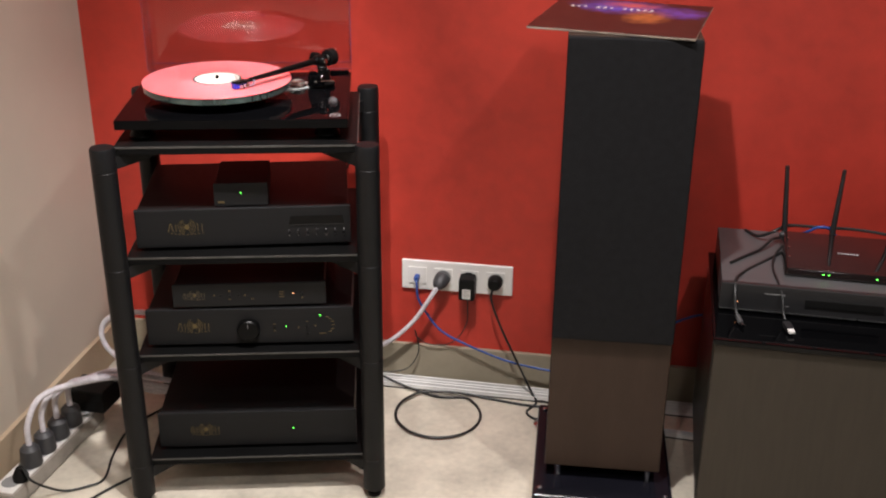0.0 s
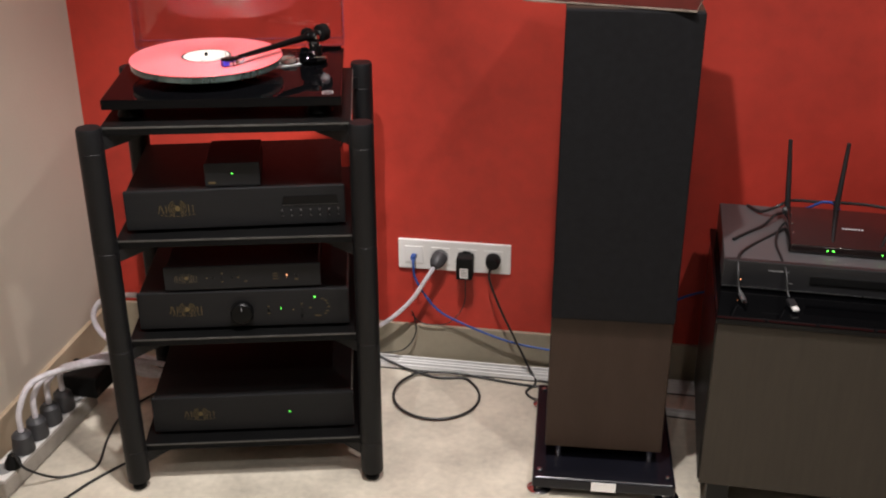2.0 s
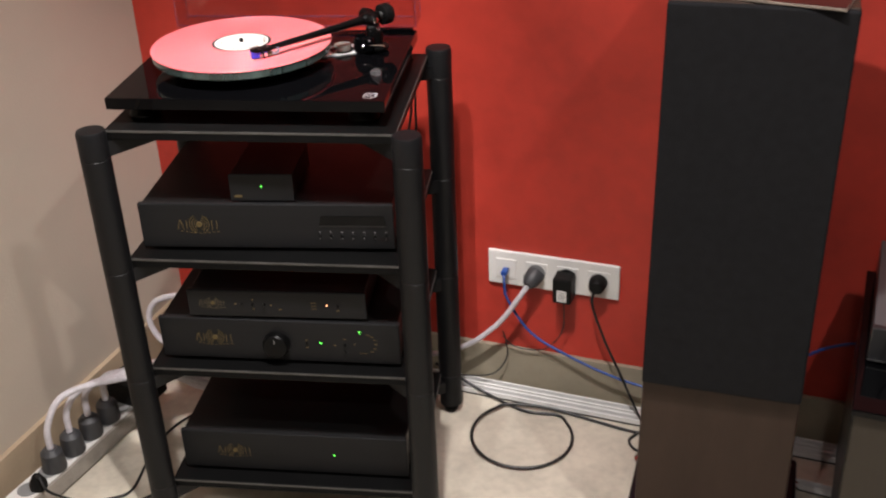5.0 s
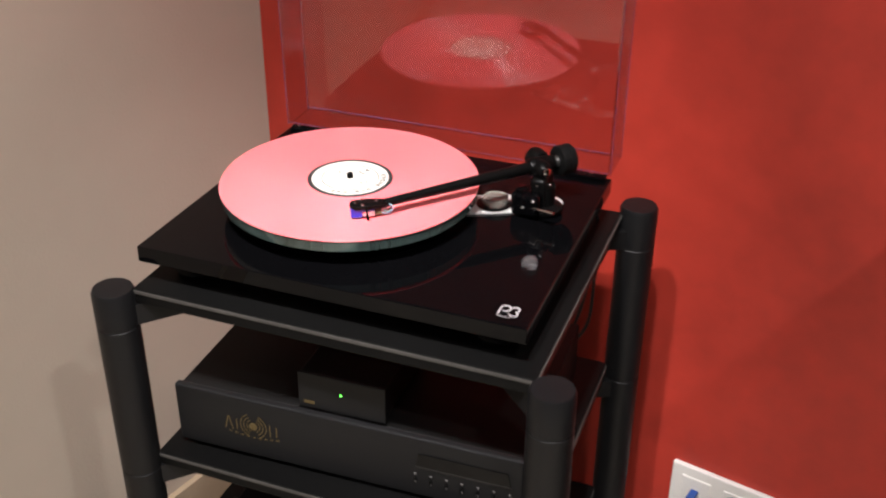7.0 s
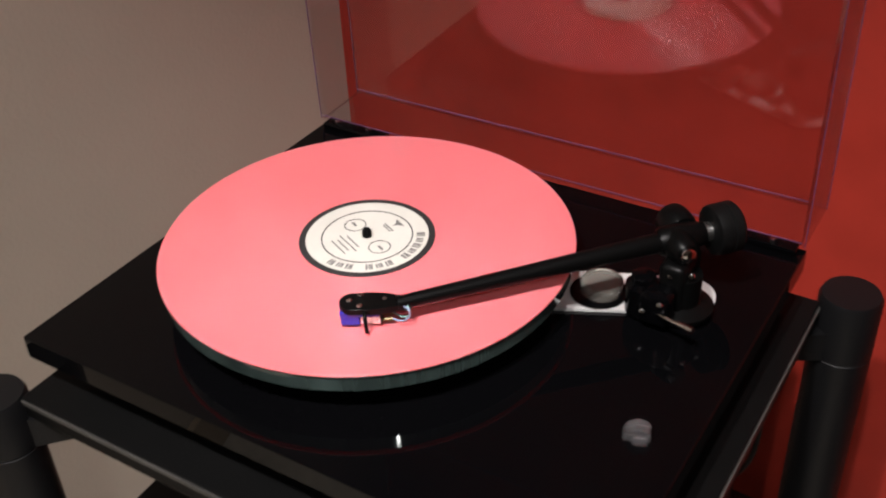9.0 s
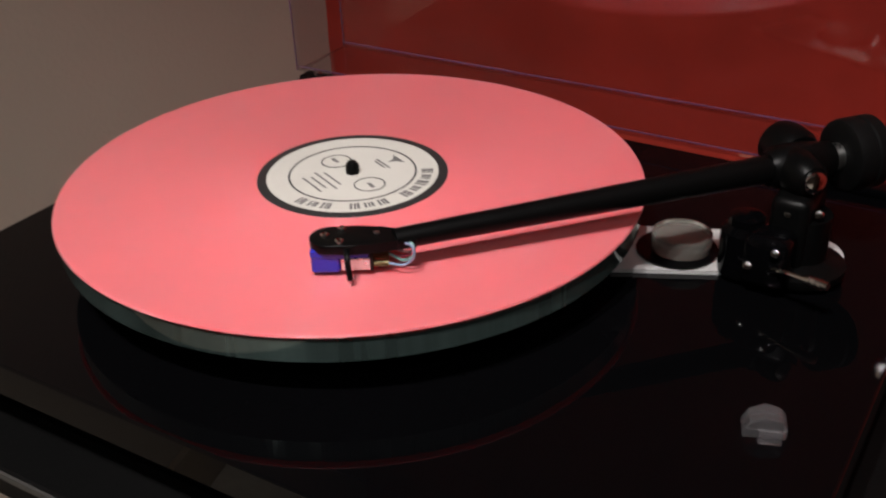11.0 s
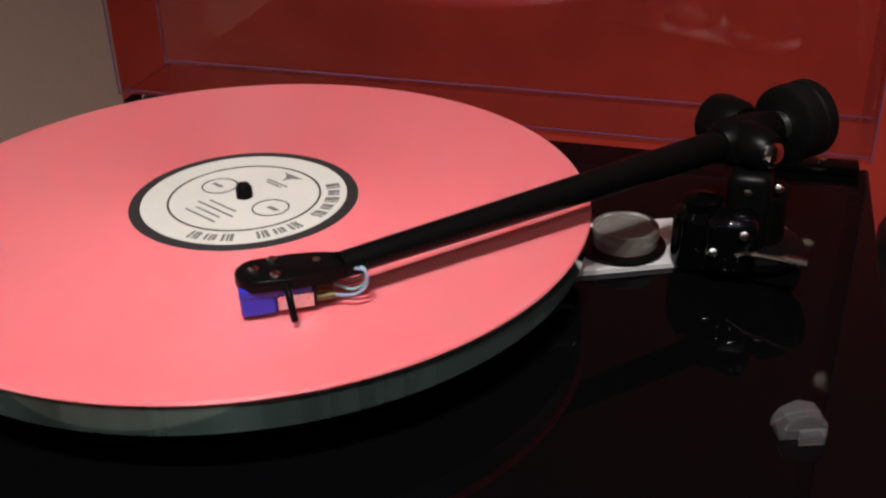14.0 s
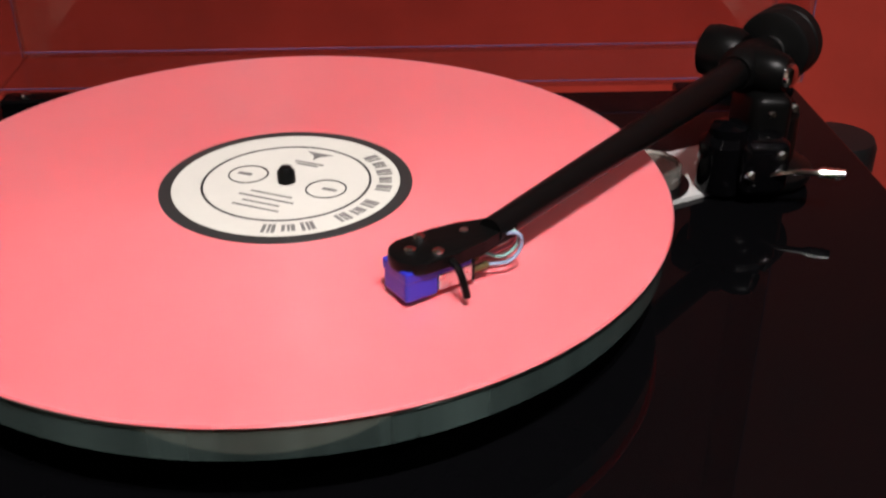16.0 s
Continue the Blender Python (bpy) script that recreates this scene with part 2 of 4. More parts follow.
ACRYLIC = sheet("clear_acrylic", (0.88, 0.85, 0.865), 1.70)
ACRYLIC_EDGE = matter("violet_acrylic_edge", (0.10, 0.045, 0.10), 0.25, vary=0.5, scale=9)
PUCK = matter("frosted_clear_plastic", (0.66, 0.63, 0.56), 0.15, vary=0.08, scale=60, coat=0.5)
CRYSTAL = clear("clear_plastic_cap", (0.93, 0.90, 0.93), 0.10, 1.47)
CRYSTAL.node_tree.nodes["Principled BSDF"].inputs["Transmission Weight"].default_value = 0.94
CART_BLUE = matter("blue_cartridge_plastic", (0.016, 0.022, 0.36), 0.35, vary=0.1)
SPEAKER_CLOTH = matter("black_speaker_cloth", (0.008, 0.008, 0.009), 0.85, ior=1.25, vary=0.25, scale=60, bump=0.5, bump_scale=1400)
SPEAKER_WOOD = matter("dark_oak_veneer", (0.036, 0.022, 0.0155), 0.45, ior=1.28, vary=0.14, scale=10, bump=0.12, bump_scale=240, stretch=(3, 3, 0.6))
CABINET_WOOD = matter("grey_brown_laminate", (0.038, 0.031, 0.023), 0.45, ior=1.3, vary=0.10, scale=16, bump=0.12, bump_scale=220, stretch=(6, 6, 0.6))
CABINET_BLACK = matter("dark_cabinet_carcass", (0.008, 0.008, 0.007), 0.3, spec=0.2, vary=0.15)
GREY_METAL = matter("grey_painted_metal", (0.085, 0.083, 0.085), 0.4, metal=0.2, vary=0.1, bump=0.06)
DARK_PLASTIC = matter("dark_grey_plastic", (0.016, 0.016, 0.017), 0.4, vary=0.15)
ROUTER_BLACK = matter("glossy_black_plastic", (0.010, 0.007, 0.007), 0.07, vary=0.1, coat=0.5)
WHITE_PLASTIC = matter("white_plastic", (0.72, 0.70, 0.67), 0.32, vary=0.04, scale=20)
STRIP_BODY = matter("grey_strip_body", (0.30, 0.27, 0.235), 0.35, vary=0.30, scale=22)
PLUG_GREY = matter("grey_plug_plastic", (0.045, 0.045, 0.048), 0.5, vary=0.12)
SHEATH = matter("pale_braided_sheath", (0.60, 0.57, 0.60), 0.5, vary=0.15, scale=120, bump=0.3, bump_scale=900)
BLUE_CABLE = matter("blue_network_cable", (0.014, 0.06, 0.27), 0.45, vary=0.1)
BLACK_CABLE = matter("black_cable", (0.012, 0.012, 0.012), 0.45, vary=0.1)
LED_GREEN = glow("green_led", (0.12, 1.0, 0.08), 5.0)
LED_ORANGE = glow("orange_led", (1.0, 0.35, 0.15), 6.0)
LAMP_GLOW = glow("lamp_glow", (1.0, 0.86, 0.66), 40.0)


def art_material():
    """A dark sleeve with a violet sky and an orange cloud of colour."""
    m = matter("printed_sleeve", (0.022, 0.009, 0.007), 0.3, vary=0.6, scale=22, coat=0.12, ior=1.3)
    nt = m.node_tree
    b = nt.nodes["Principled BSDF"]
    tc = nt.nodes.new("ShaderNodeTexCoord")
    base = b.inputs["Base Color"].links[0].from_socket

    def blob(cx, cy, sx, sy, colour, below, hard):
        mp, gr, ns, ad, rp, mx = [nt.nodes.new("ShaderNode" + k) for k in ("Mapping", "TexGradient", "TexNoise", "Math", "ValToRGB", "MixRGB")]
        mp.vector_type = "TEXTURE"
        mp.inputs["Location"].default_value, mp.inputs["Scale"].default_value = (cx, cy, 0), (sx, sy, 1)
        gr.gradient_type = "SPHERICAL"
        ns.inputs["Scale"].default_value, ns.inputs["Detail"].default_value = 48, 8
        nt.links.new(tc.outputs["Object"], mp.inputs[0])
        nt.links.new(mp.outputs[0], gr.inputs[0])
        nt.links.new(tc.outputs["Object"], ns.inputs["Vector"])
        ad.operation = "MULTIPLY"
        nt.links.new(gr.outputs["Fac"], ad.inputs[0])
        nt.links.new(ns.outputs["Fac"], ad.inputs[1])
        rp.color_ramp.elements[0].position, rp.color_ramp.elements[1].position = hard, hard + 0.30
        nt.links.new(ad.outputs[0], rp.inputs[0])
        nt.links.new(rp.outputs[0], mx.inputs[0])
        nt.links.new(below, mx.inputs[1])
        mx.inputs[2].default_value = (*colour, 1)
        return mx.outputs[0]

    out = blob(-0.02, 0.09, 0.15, 0.11, (0.07, 0.06, 0.36), base, 0.13)
    out = blob(0.10, 0.06, 0.10, 0.09, (0.10, 0.05, 0.30), out, 0.14)
    out = blob(0.045, 0.01, 0.085, 0.12, (0.36, 0.11, 0.03), out, 0.17)
    out = blob(0.0, 0.11, 0.10, 0.05, (0.50, 0.10, 0.10), out, 0.14)
    nt.links.new(out, b.inputs["Base Color"])
    return m


SLEEVE_ART = art_material()
SLEEVE_CARD = matter("worn_sleeve_card", (0.20, 0.16, 0.13), 0.5, vary=0.5, scale=20)

# ---- room ----
WALL_Y, LEFT_X, RIGHT_X, BACK_Y, T = 2.40, -0.69, 3.4, -2.6, 0.12
tagged(part("floor", box(RIGHT_X - LEFT_X + 2 * T, WALL_Y - BACK_Y + 2 * T, 0.1, (LEFT_X + RIGHT_X) / 2, (WALL_Y + BACK_Y) / 2, -0.1), FLOOR),
       "cloudy pale beige smooth floor covering", "floor", kind="structure")
tagged(part("wall_north", box(RIGHT_X - LEFT_X, T, CEILING, (LEFT_X + RIGHT_X) / 2, WALL_Y + T / 2, 0), RED_WALL), "mottled red lime plaster wall", "wall", kind="structure")
tagged(part("wall_west", box(T, WALL_Y - BACK_Y + 2 * T, CEILING, LEFT_X - T / 2, (WALL_Y + BACK_Y) / 2, 0), CREAM_WALL), "plain cream painted side wall", "wall", kind="structure")
# east and south walls are unseen; their brown only dims the room's bounce
tagged(part("wall_east", box(T, WALL_Y - BACK_Y + 2 * T, CEILING, RIGHT_X + T / 2, (WALL_Y + BACK_Y) / 2, 0), BOUNCE_CUT_WALL), "unseen brown wall, dark to cut bounce light", "wall", kind="structure")
tagged(part("wall_south", box(RIGHT_X - LEFT_X, T, CEILING, (LEFT_X + RIGHT_X) / 2, BACK_Y - T / 2, 0), BOUNCE_CUT_WALL), "unseen brown back wall, dark to cut bounce light", "wall", kind="structure")
tagged(part("ceiling", box(RIGHT_X - LEFT_X + 2 * T, WALL_Y - BACK_Y + 2 * T, 0.1, (LEFT_X + RIGHT_X) / 2, (WALL_Y + BACK_Y) / 2, CEILING), BOUNCE_CUT_CEILING), "unseen taupe ceiling, dark to cut sheen on black gloss", "ceiling", kind="structure")
tagged(part("baseboard", box(RIGHT_X - LEFT_X - 0.012, 0.012, 0.102, (LEFT_X + RIGHT_X) / 2 + 0.006, WALL_Y - 0.006, 0.0, 0.0015), SKIRT), "grey-beige tiled skirting under the red wall", "baseboard", kind="structure")
tagged(part("baseboard", box(0.012, WALL_Y - BACK_Y - 0.001, 0.102, LEFT_X + 0.006, (WALL_Y + BACK_Y) / 2, 0.0, 0.0015), SKIRT_TAN), "tan skirting along the cream wall", "baseboard", kind="structure")


def ceiling_spot(x, y, watts, beam, aim):
    sp = thing("ceiling_spot", pose(x, y, CEILING), "round recessed ceiling spot with a white rim", "ceiling light", "ceiling spots")
    part("rim", turn([(0.030, -0.002), (0.034, -0.008), (0.046, -0.008), (0.048, -0.001)], 32), WHITE_PLASTIC, sp, "white rim", smooth=True)
    part("bulb", turn([(0.0, -0.012), (0.020, -0.010), (0.027, -0.004)], 24), LAMP_GLOW, sp, "bright frosted bulb", smooth=True)
    lamp = bpy.data.lights.new("spot_light", "AREA")
    lamp.shape, lamp.size, lamp.energy, lamp.color, lamp.spread = "DISK", 0.055, watts, WARM, radians(beam)
    new("spot_light", lamp).matrix_basis = look((x, y, CEILING - 0.03), aim or (x, y, 0))


for spot in SPOTS:
    ceiling_spot(*spot)

# ---- hi-fi rack ----
RACK = pose(-0.138, 2.0145, 0, 0, 0, 13)
SHELF_TOPS = [0.815, 0.583, 0.361, 0.104]
rack = thing("hifi_rack", RACK, "black four-shelf metal hi-fi rack with round posts", "rack")
for px, py in ((-0.252, -0.199), (0.252, -0.199), (-0.252, 0.199), (0.252, 0.199)):
    prof = [(0.0205, 0.022)]
    for z in (0.10, 0.345, 0.565, 0.770):
        prof += [(0.0240, z - 0.0012), (0.0230, z), (0.0240, z + 0.0012)]
    rise = 0.008 if py > 0 else 0.0
    prof += [(0.0240, 0.812 + rise), (0.0220, 0.8165 + rise), (0.0, 0.8175 + rise)]
    post = part("post", turn([(0.0240, 0.022)] + prof[1:], 32, px, py), BLACK_STEEL, rack, smooth=True)
    part("foot", turn([(0.013, 0.0), (0.015, 0.003), (0.015, 0.010), (0.006, 0.012), (0.006, 0.022)], 20, px, py), BLACK_SATIN, post, smooth=True)
for top in SHELF_TOPS:
    shelf = part("shelf", box(0.466, 0.382, 0.018, 0, 0, top - 0.018, 0.0018), BLACK_BOARD, rack)
    part("edge_strip", box(0.460, 0.0015, 0.0035, 0, -0.1915, top - 0.0045), EDGE_GREY, shelf, "worn grey front edge")
    part("edge_strip", box(0.0015, 0.376, 0.0035, 0.2335, 0, top - 0.0045), EDGE_GREY, shelf, "worn grey side edge")
    for sx in (-1, 1):
        for sy in (-1, 1):
            bm = slab([(0.0, -0.012), (0.155, -0.006), (0.155, 0.006), (0.0, 0.012)], top - 0.046, top - 0.0185)
            for v in bm.verts:
                if v.co.x > 0.1 and v.co.z < top - 0.03:
                    v.co.z += 0.016
            ang = math.degrees(math.atan2(-sy * 0.10, -sx * 0.13))
            part("bracket", bm, BLACK_STEEL, rack, at=pose(sx * 0.245, sy * 0.192, 0, 0, 0, ang))


# ---- amplifiers on the shelves ----
def ring_logo(parent, x, z, w, y, bright):
    """The maker's mark on a front panel, as plain gold strokes: nested arcs and bars."""
    bm = bmesh.new()
    for r in (0.12, 0.18, 0.24):
        for a in (125, -55):
            merge(bm, spin(strip(arc(0, 0, r * w, a - 10, a + 120, 14), 0.014 * w, 0, 0.0004), pose(0, 0, 0)))
    for bx, bh, lean in ((-0.50, 0.26, -14), (-0.42, 0.26, 14), (-0.31, 0.22, 0), (0.31, 0.24, 0), (0.43, 0.22, 0)):
        merge(bm, spin(box(0.018 * w, bh * w, 0.0004), pose(bx * w, -0.02 * w, 0, 0, 0, lean)))
    for k in range(9):
        box(0.055 * w, 0.016 * w, 0.0004, (-0.44 + 0.11 * k) * w, (-0.24 - 0.006 * abs(k - 4) ** 1.5 * -1) * w, 0, bm=bm)
    part("maker_mark", bm, GOLD if bright else GOLD_DIM, parent, "gold printed arcs", at=pose(x, y, z, 90, 0, 0))
    part("mark_badge", can(0.075 * w, 0.0012, segs=20), GOLD, parent, "round gold badge", at=pose(x, y, z, 90, 0, 0))


def hifi_unit(name, m, w, d, h, label, category, foot=0.007):
    u = thing(name, m, label, category)
    case = part("case", box(w - 0.008, d - 0.012, h - foot - 0.003, 0, d / 2 + 0.006, foot, 0.0015), CASE_BLACK, u)
    part("front_panel", box(w, 0.010, h - foot, 0, 0.005, foot, 0.0022), ANODISED, u, "brushed black front panel")
    for fx in (-0.4, 0.4):
        for fy in (0.12, 0.88):
            part("foot", can(0.016, foot + 0.0005, 0, fx * w, fy * d, segs=20), RUBBER, u)
    return u


def led(parent, x, z, y=-0.0005, m=None, r=0.0013):
    part("indicator_light", turn([(r, 0), (r * 0.8, r * 0.6), (0, r)], 12), m or LED_GREEN, parent, "small glowing indicator", at=pose(x, y, z, 90, 0, 0), smooth=True)


def keys(parent, xs, z, r, y=0.0):
    for x in xs:
        part("button", can(r, 0.003, segs=14, edge=0.0006), BLACK_SATIN, parent, at=pose(x, y, z, 90, 0, 0), smooth=True)


def print_bars(parent, spots, m, y=-0.0004):
    """Unreadable lettering as small bars: x, z, width, height."""
    bm = bmesh.new()
    for x, z, w, h in spots:
        box(w, 0.0004, h, x, y, z, bm=bm)
    tagged(part("printed_marks", bm, m, parent, "small printed marks"), kind="stuff")


cd = hifi_unit("cd_player", RACK @ pose(0, -0.157, 0.583, 0, 0, 2), 0.43, 0.29, 0.089, "black hi-fi disc player with a slot and gold mark", "cd player")
ring_logo(cd, -0.113, 0.052, 0.070, -0.0004, True)
part("tray_slot", slab([(-0.056, -0.009), (0.056, -0.009), (0.052, 0.009), (-0.052, 0.009)], 0, 0.0012), GLOSS_BLACK, cd, "glossy black display window", at=pose(0.146, -0.0002, 0.060, 90, 0, 0))
part("window_lip", box(0.112, 0.001, 0.0012, 0.146, -0.001, 0.0495), DARK_PLASTIC, cd)
keys(cd, [0.090 + 0.0185 * k for k in range(7)], 0.033, 0.0022)
print_bars(cd, [(0.090 + 0.0185 * k, 0.0385, 0.0026, 0.0016) for k in range(7)] + [(0.090 + 0.0185 * k, 0.0262, 0.0020, 0.0016) for k in range(7)], GREY_PRINT)
amp = hifi_unit("integrated_amplifier", RACK @ pose(0, -0.165, 0.361), 0.43, 0.29, 0.089, "black integrated amplifier with a large round volume knob", "amplifier")
ring_logo(amp, -0.115, 0.052, 0.066, -0.0004, True)
knob = part("volume_knob", turn([(0.0240, 0), (0.0235, 0.003), (0.0230, 0.012), (0.0205, 0.0150), (0.0, 0.0156)], 40), BLACK_SATIN, amp, "round satin black knob", at=pose(-0.004, 0, 0.043, 90, 0, 0), smooth=True)
part("pointer", box(0.0012, 0.008, 0.0006, 0, 0.012, 0.0153), GREY_PRINT, knob)
led(amp, 0.0745, 0.047)
led(amp, 0.145, 0.072)
keys(amp, [0.050, 0.118], 0.045, 0.0024)
keys(amp, [0.118], 0.030, 0.0024)
print_bars(amp, [(0.050, 0.052, 0.005, 0.0014), (0.050, 0.036, 0.005, 0.0014), (0.100, 0.042, 0.003, 0.003), (0.118, 0.056, 0.004, 0.0014), (0.135, 0.046, 0.003, 0.003), (0.150, 0.028, 0.014, 0.0012)]
           + [(0.153 + 0.020 * math.cos(a), 0.048 + 0.020 * math.sin(a), 0.006, 0.0012) for a in (-0.9, -0.5, 0.0, 0.4, 0.8, 1.2)], GOLD)
dac = hifi_unit("digital_converter", RACK @ pose(0.002, -0.162, 0.4505, 0, 0, 1), 0.315, 0.22, 0.057, "slim black converter box lying on the amplifier", "converter", 0.005)
ring_logo(dac, -0.112, 0.033, 0.046, -0.0004, False)
led(dac, 0.089, 0.032, m=LED_ORANGE)
keys(dac, [-0.060, -0.041, -0.021, 0.108], 0.031, 0.0026)
print_bars(dac, [(-0.072, 0.030, 0.003, 0.003), (-0.041, 0.039, 0.003, 0.003), (-0.041, 0.021, 0.005, 0.0014), (-0.009, 0.029, 0.003, 0.003), (0.006, 0.021, 0.006, 0.0014), (0.066, 0.036, 0.010, 0.0012), (0.066, 0.030, 0.010, 0.0012),
                 (0.066, 0.024, 0.010, 0.0012), (0.108, 0.021, 0.005, 0.002)], GOLD)
power = hifi_unit("power_amplifier", RACK @ pose(0.0, -0.160, 0.104), 0.43, 0.30, 0.093, "plain black power amplifier on the lowest shelf", "amplifier")
ring_logo(power, -0.113, 0.052, 0.064, -0.0004, True)
led(power, 0.077, 0.050)
phono = thing("phono_preamp", RACK @ pose(-0.003, -0.147, 0.6725, 0, 0, 2), "small black preamplifier box on the disc player", "preamplifier")
part("case", box(0.103, 0.14, 0.046, 0, 0.072, 0.002, 0.0015), CASE_BLACK, phono)
part("front_panel", box(0.107, 0.004, 0.048, 0, 0.002, 0.001, 0.001), ANODISED, phono)
led(phono, 0.0, 0.028)
print_bars(phono, [(-0.040, 0.0075, 0.013, 0.004)], GOLD)

# ---- turntable ----
TT = pose(-0.146, 2.018, 0.815, 0, 0, 13)
deck = thing("turntable", TT, "glossy black turntable with a black arm and metal brace", "turntable")
PT = 0.046
part("plinth", box(0.447, 0.36, 0.019, 0, 0, PT - 0.019, 0.0012), GLOSS_BLACK, deck, "glossy black plinth")
for fx, fy in ((-0.18, -0.13), (0.18, -0.13), (0.0, 0.14)):
    part("foot", turn([(0.024, 0), (0.026, 0.004), (0.021, 0.014), (0.017, 0.0275)], 28, fx, fy), RUBBER, deck, smooth=True)
SX, SY = -0.0473, -0.0023
part("hub", can(0.055, 0.0198, PT, SX, SY), CASE_BLACK, deck, smooth=True)
part("platter", turn([(0.1480, PT + 0.0200), (0.1492, PT + 0.0208), (0.1492, PT + 0.0312), (0.1484, PT + 0.0320)], 128, SX, SY), GLASS_RIM, deck, "thick green-tinted glass platter", smooth=True)
part("mat", can(0.1478, 0.0008, PT + 0.0321, SX, SY, 0.0002, 96), FELT, deck, "black felt mat", smooth=True)
part("spindle", turn([(0.0036, PT + 0.028), (0.0036, PT + 0.0400), (0.0022, PT + 0.0420), (0, PT + 0.0425)], 20, SX, SY), BLACK_SATIN, deck, smooth=True)
# metal brace between platter and arm
brace_outline = [(0.056, 0.0080), (0.0345, 0.0505)] + arc(0.165, 0.083, 0.0212, 117, -63, 20)
brace = part("brace", slab(brace_outline, PT + 0.0002, PT + 0.0024), BRACE, deck, "pale metal brace")
part("brace_ring", turn([(0.0205, PT + 0.0033), (0.0205, PT + 0.0040), (0.0, PT + 0.0041)], 40, 0.1105, 0.0560), GLOSS_BLACK, brace, "round black recess")
puck = part("puck", turn([(0.0150, PT + 0.004), (0.0155, PT + 0.005), (0.0150, PT + 0.0125), (0.0135, PT + 0.013), (0.0130, PT + 0.0118), (0.0, PT + 0.0118)], 40, 0.1120, 0.0575), PUCK, brace, "frosted clear puck", smooth=True)
# arm base, pivot and tube
AX, AY = 0.168, 0.061
base = part("arm_base", turn([(0.0215, PT + 0.003), (0.0225, PT + 0.005), (0.0225, PT + 0.008), (0.013, PT + 0.012), (0.013, PT + 0.034)], 40, AX, AY + 0.004), BLACK_SATIN, deck, "black arm base", smooth=True)
part("lift_housing", turn([(0.0115, PT + 0.003), (0.0120, PT + 0.005), (0.0120, PT + 0.026), (0.0085, PT + 0.029), (0.0085, PT + 0.033), (0.006, PT + 0.0345), (0, PT + 0.0345)], 28, 0.1450, 0.0515), GLOSS_BLACK, base, smooth=True)
part("lift_arm", box(0.022, 0.020, 0.027, 0.159, 0.044, PT + 0.0045, 0.005, 3), GLOSS_BLACK, base, "glossy black lift body", smooth=True)
part("cue_lever", hose([(0.158, 0.037, PT + 0.014), (0.168, 0.032, PT + 0.0185), (0.178, 0.029, PT + 0.0195), (0.189, 0.0262, PT + 0.0200)], 0.0014), CHROME, base, "chrome cueing lever", smooth=True)
tip = part("lever_tip", hose([(0.180, 0.0285, PT + 0.0196), (0.1905, 0.0258, PT + 0.0201)], 0.0022, 14), CHROME, base, smooth=True)
for k in range(3):
    part("grip_ring", hose([(0.1815 + 0.0026 * k, 0.0281 - 0.0007 * k, PT + 0.0197), (0.1827 + 0.0026 * k, 0.0278 - 0.0007 * k, PT + 0.0198)], 0.0027, 14), CHROME, tip, smooth=True)
for bx, by, bz in ((0.1636, 0.0515, 0.0382), (0.1758, 0.0580, 0.0380), (0.1640, 0.0335, 0.0260), (0.1520, 0.0345, 0.0160), (0.1440, 0.0465, 0.0300)):
    part("screw", turn([(0.0024, -0.002), (0.0024, 0.0006), (0.0018, 0.0016), (0, 0.0022)], 14), CHROME, base, "small chrome screw", at=pose(bx, by, PT + bz, 65, 0, 10), smooth=True)
SHELL = Vector((0.0309, -0.0695, PT + 0.0502))
PIV = Vector((0.1560, 0.0725, PT + 0.0530))
along = (SHELL - PIV).normalized()
arm_yaw = math.degrees(math.atan2(-along.y, -along.x))
cross = Vector((-along.y, along.x, 0)).normalized()
arm = part("tonearm", hose([PIV + along * 0.004, PIV + along * 0.195], 0.006, 24, radii=(0.0070, 0.0047)), BLACK_SATIN, deck, "tapered black tonearm", smooth=True)
rear = Matrix.Translation(PIV) @ (-along).to_track_quat("Z", "Y").to_matrix().to_4x4()
across = Matrix.Translation(PIV) @ cross.to_track_quat("Z", "Y").to_matrix().to_4x4()
part("pivot_housing", spin(turn([(0.0080, -0.012), (0.0102, -0.008), (0.0108, 0.004), (0.0098, 0.012), (0.0080, 0.022)], 36), rear), BLACK_SATIN, arm, smooth=True)
part("bearing_boss", spin(turn([(0.0090, -0.006), (0.0104, 0.004), (0.0104, 0.0120), (0.0090, 0.0175), (0.0072, 0.0200)], 36), across), BLACK_SATIN, arm, "round black bearing boss", smooth=True)
part("bearing_cap", spin(turn([(0.0058, 0.0195), (0.0056, 0.0220), (0.0040, 0.0232), (0.0, 0.0236)], 24), across), CHROME, arm, "chrome bearing cap", smooth=True)
part("bearing_yoke", box(0.019, 0.036, 0.040, AX - 0.004, AY + 0.007, PT + 0.006, 0.005, 3), BLACK_SATIN, arm, smooth=True, label="black bearing yoke")
bias = Matrix.Translation(PIV - along * 0.010) @ (-cross).to_track_quat("Z", "Y").to_matrix().to_4x4()
part("bias_knob", spin(turn([(0.0105, 0.006), (0.0125, 0.010), (0.0128, 0.020), (0.0118, 0.0245), (0.0090, 0.0262)], 32), bias), BLACK_SATIN, arm, "round black bias knob", smooth=True)
part("counterweight_stub", spin(can(0.0066, 0.016, 0.016, segs=24), rear), ALU, arm, "bright stub", smooth=True)
part("counterweight", spin(turn([(0.0150, 0.0270), (0.0174, 0.0283), (0.0179, 0.0305), (0.0179, 0.0365), (0.0170, 0.0372), (0.0170, 0.0382), (0.0179, 0.0390), (0.0179, 0.0445), (0.0158, 0.0468), (0.0070, 0.0471), (0.0060, 0.0460)], 48), rear), RUBBER, arm, "heavy black counterweight", smooth=True)
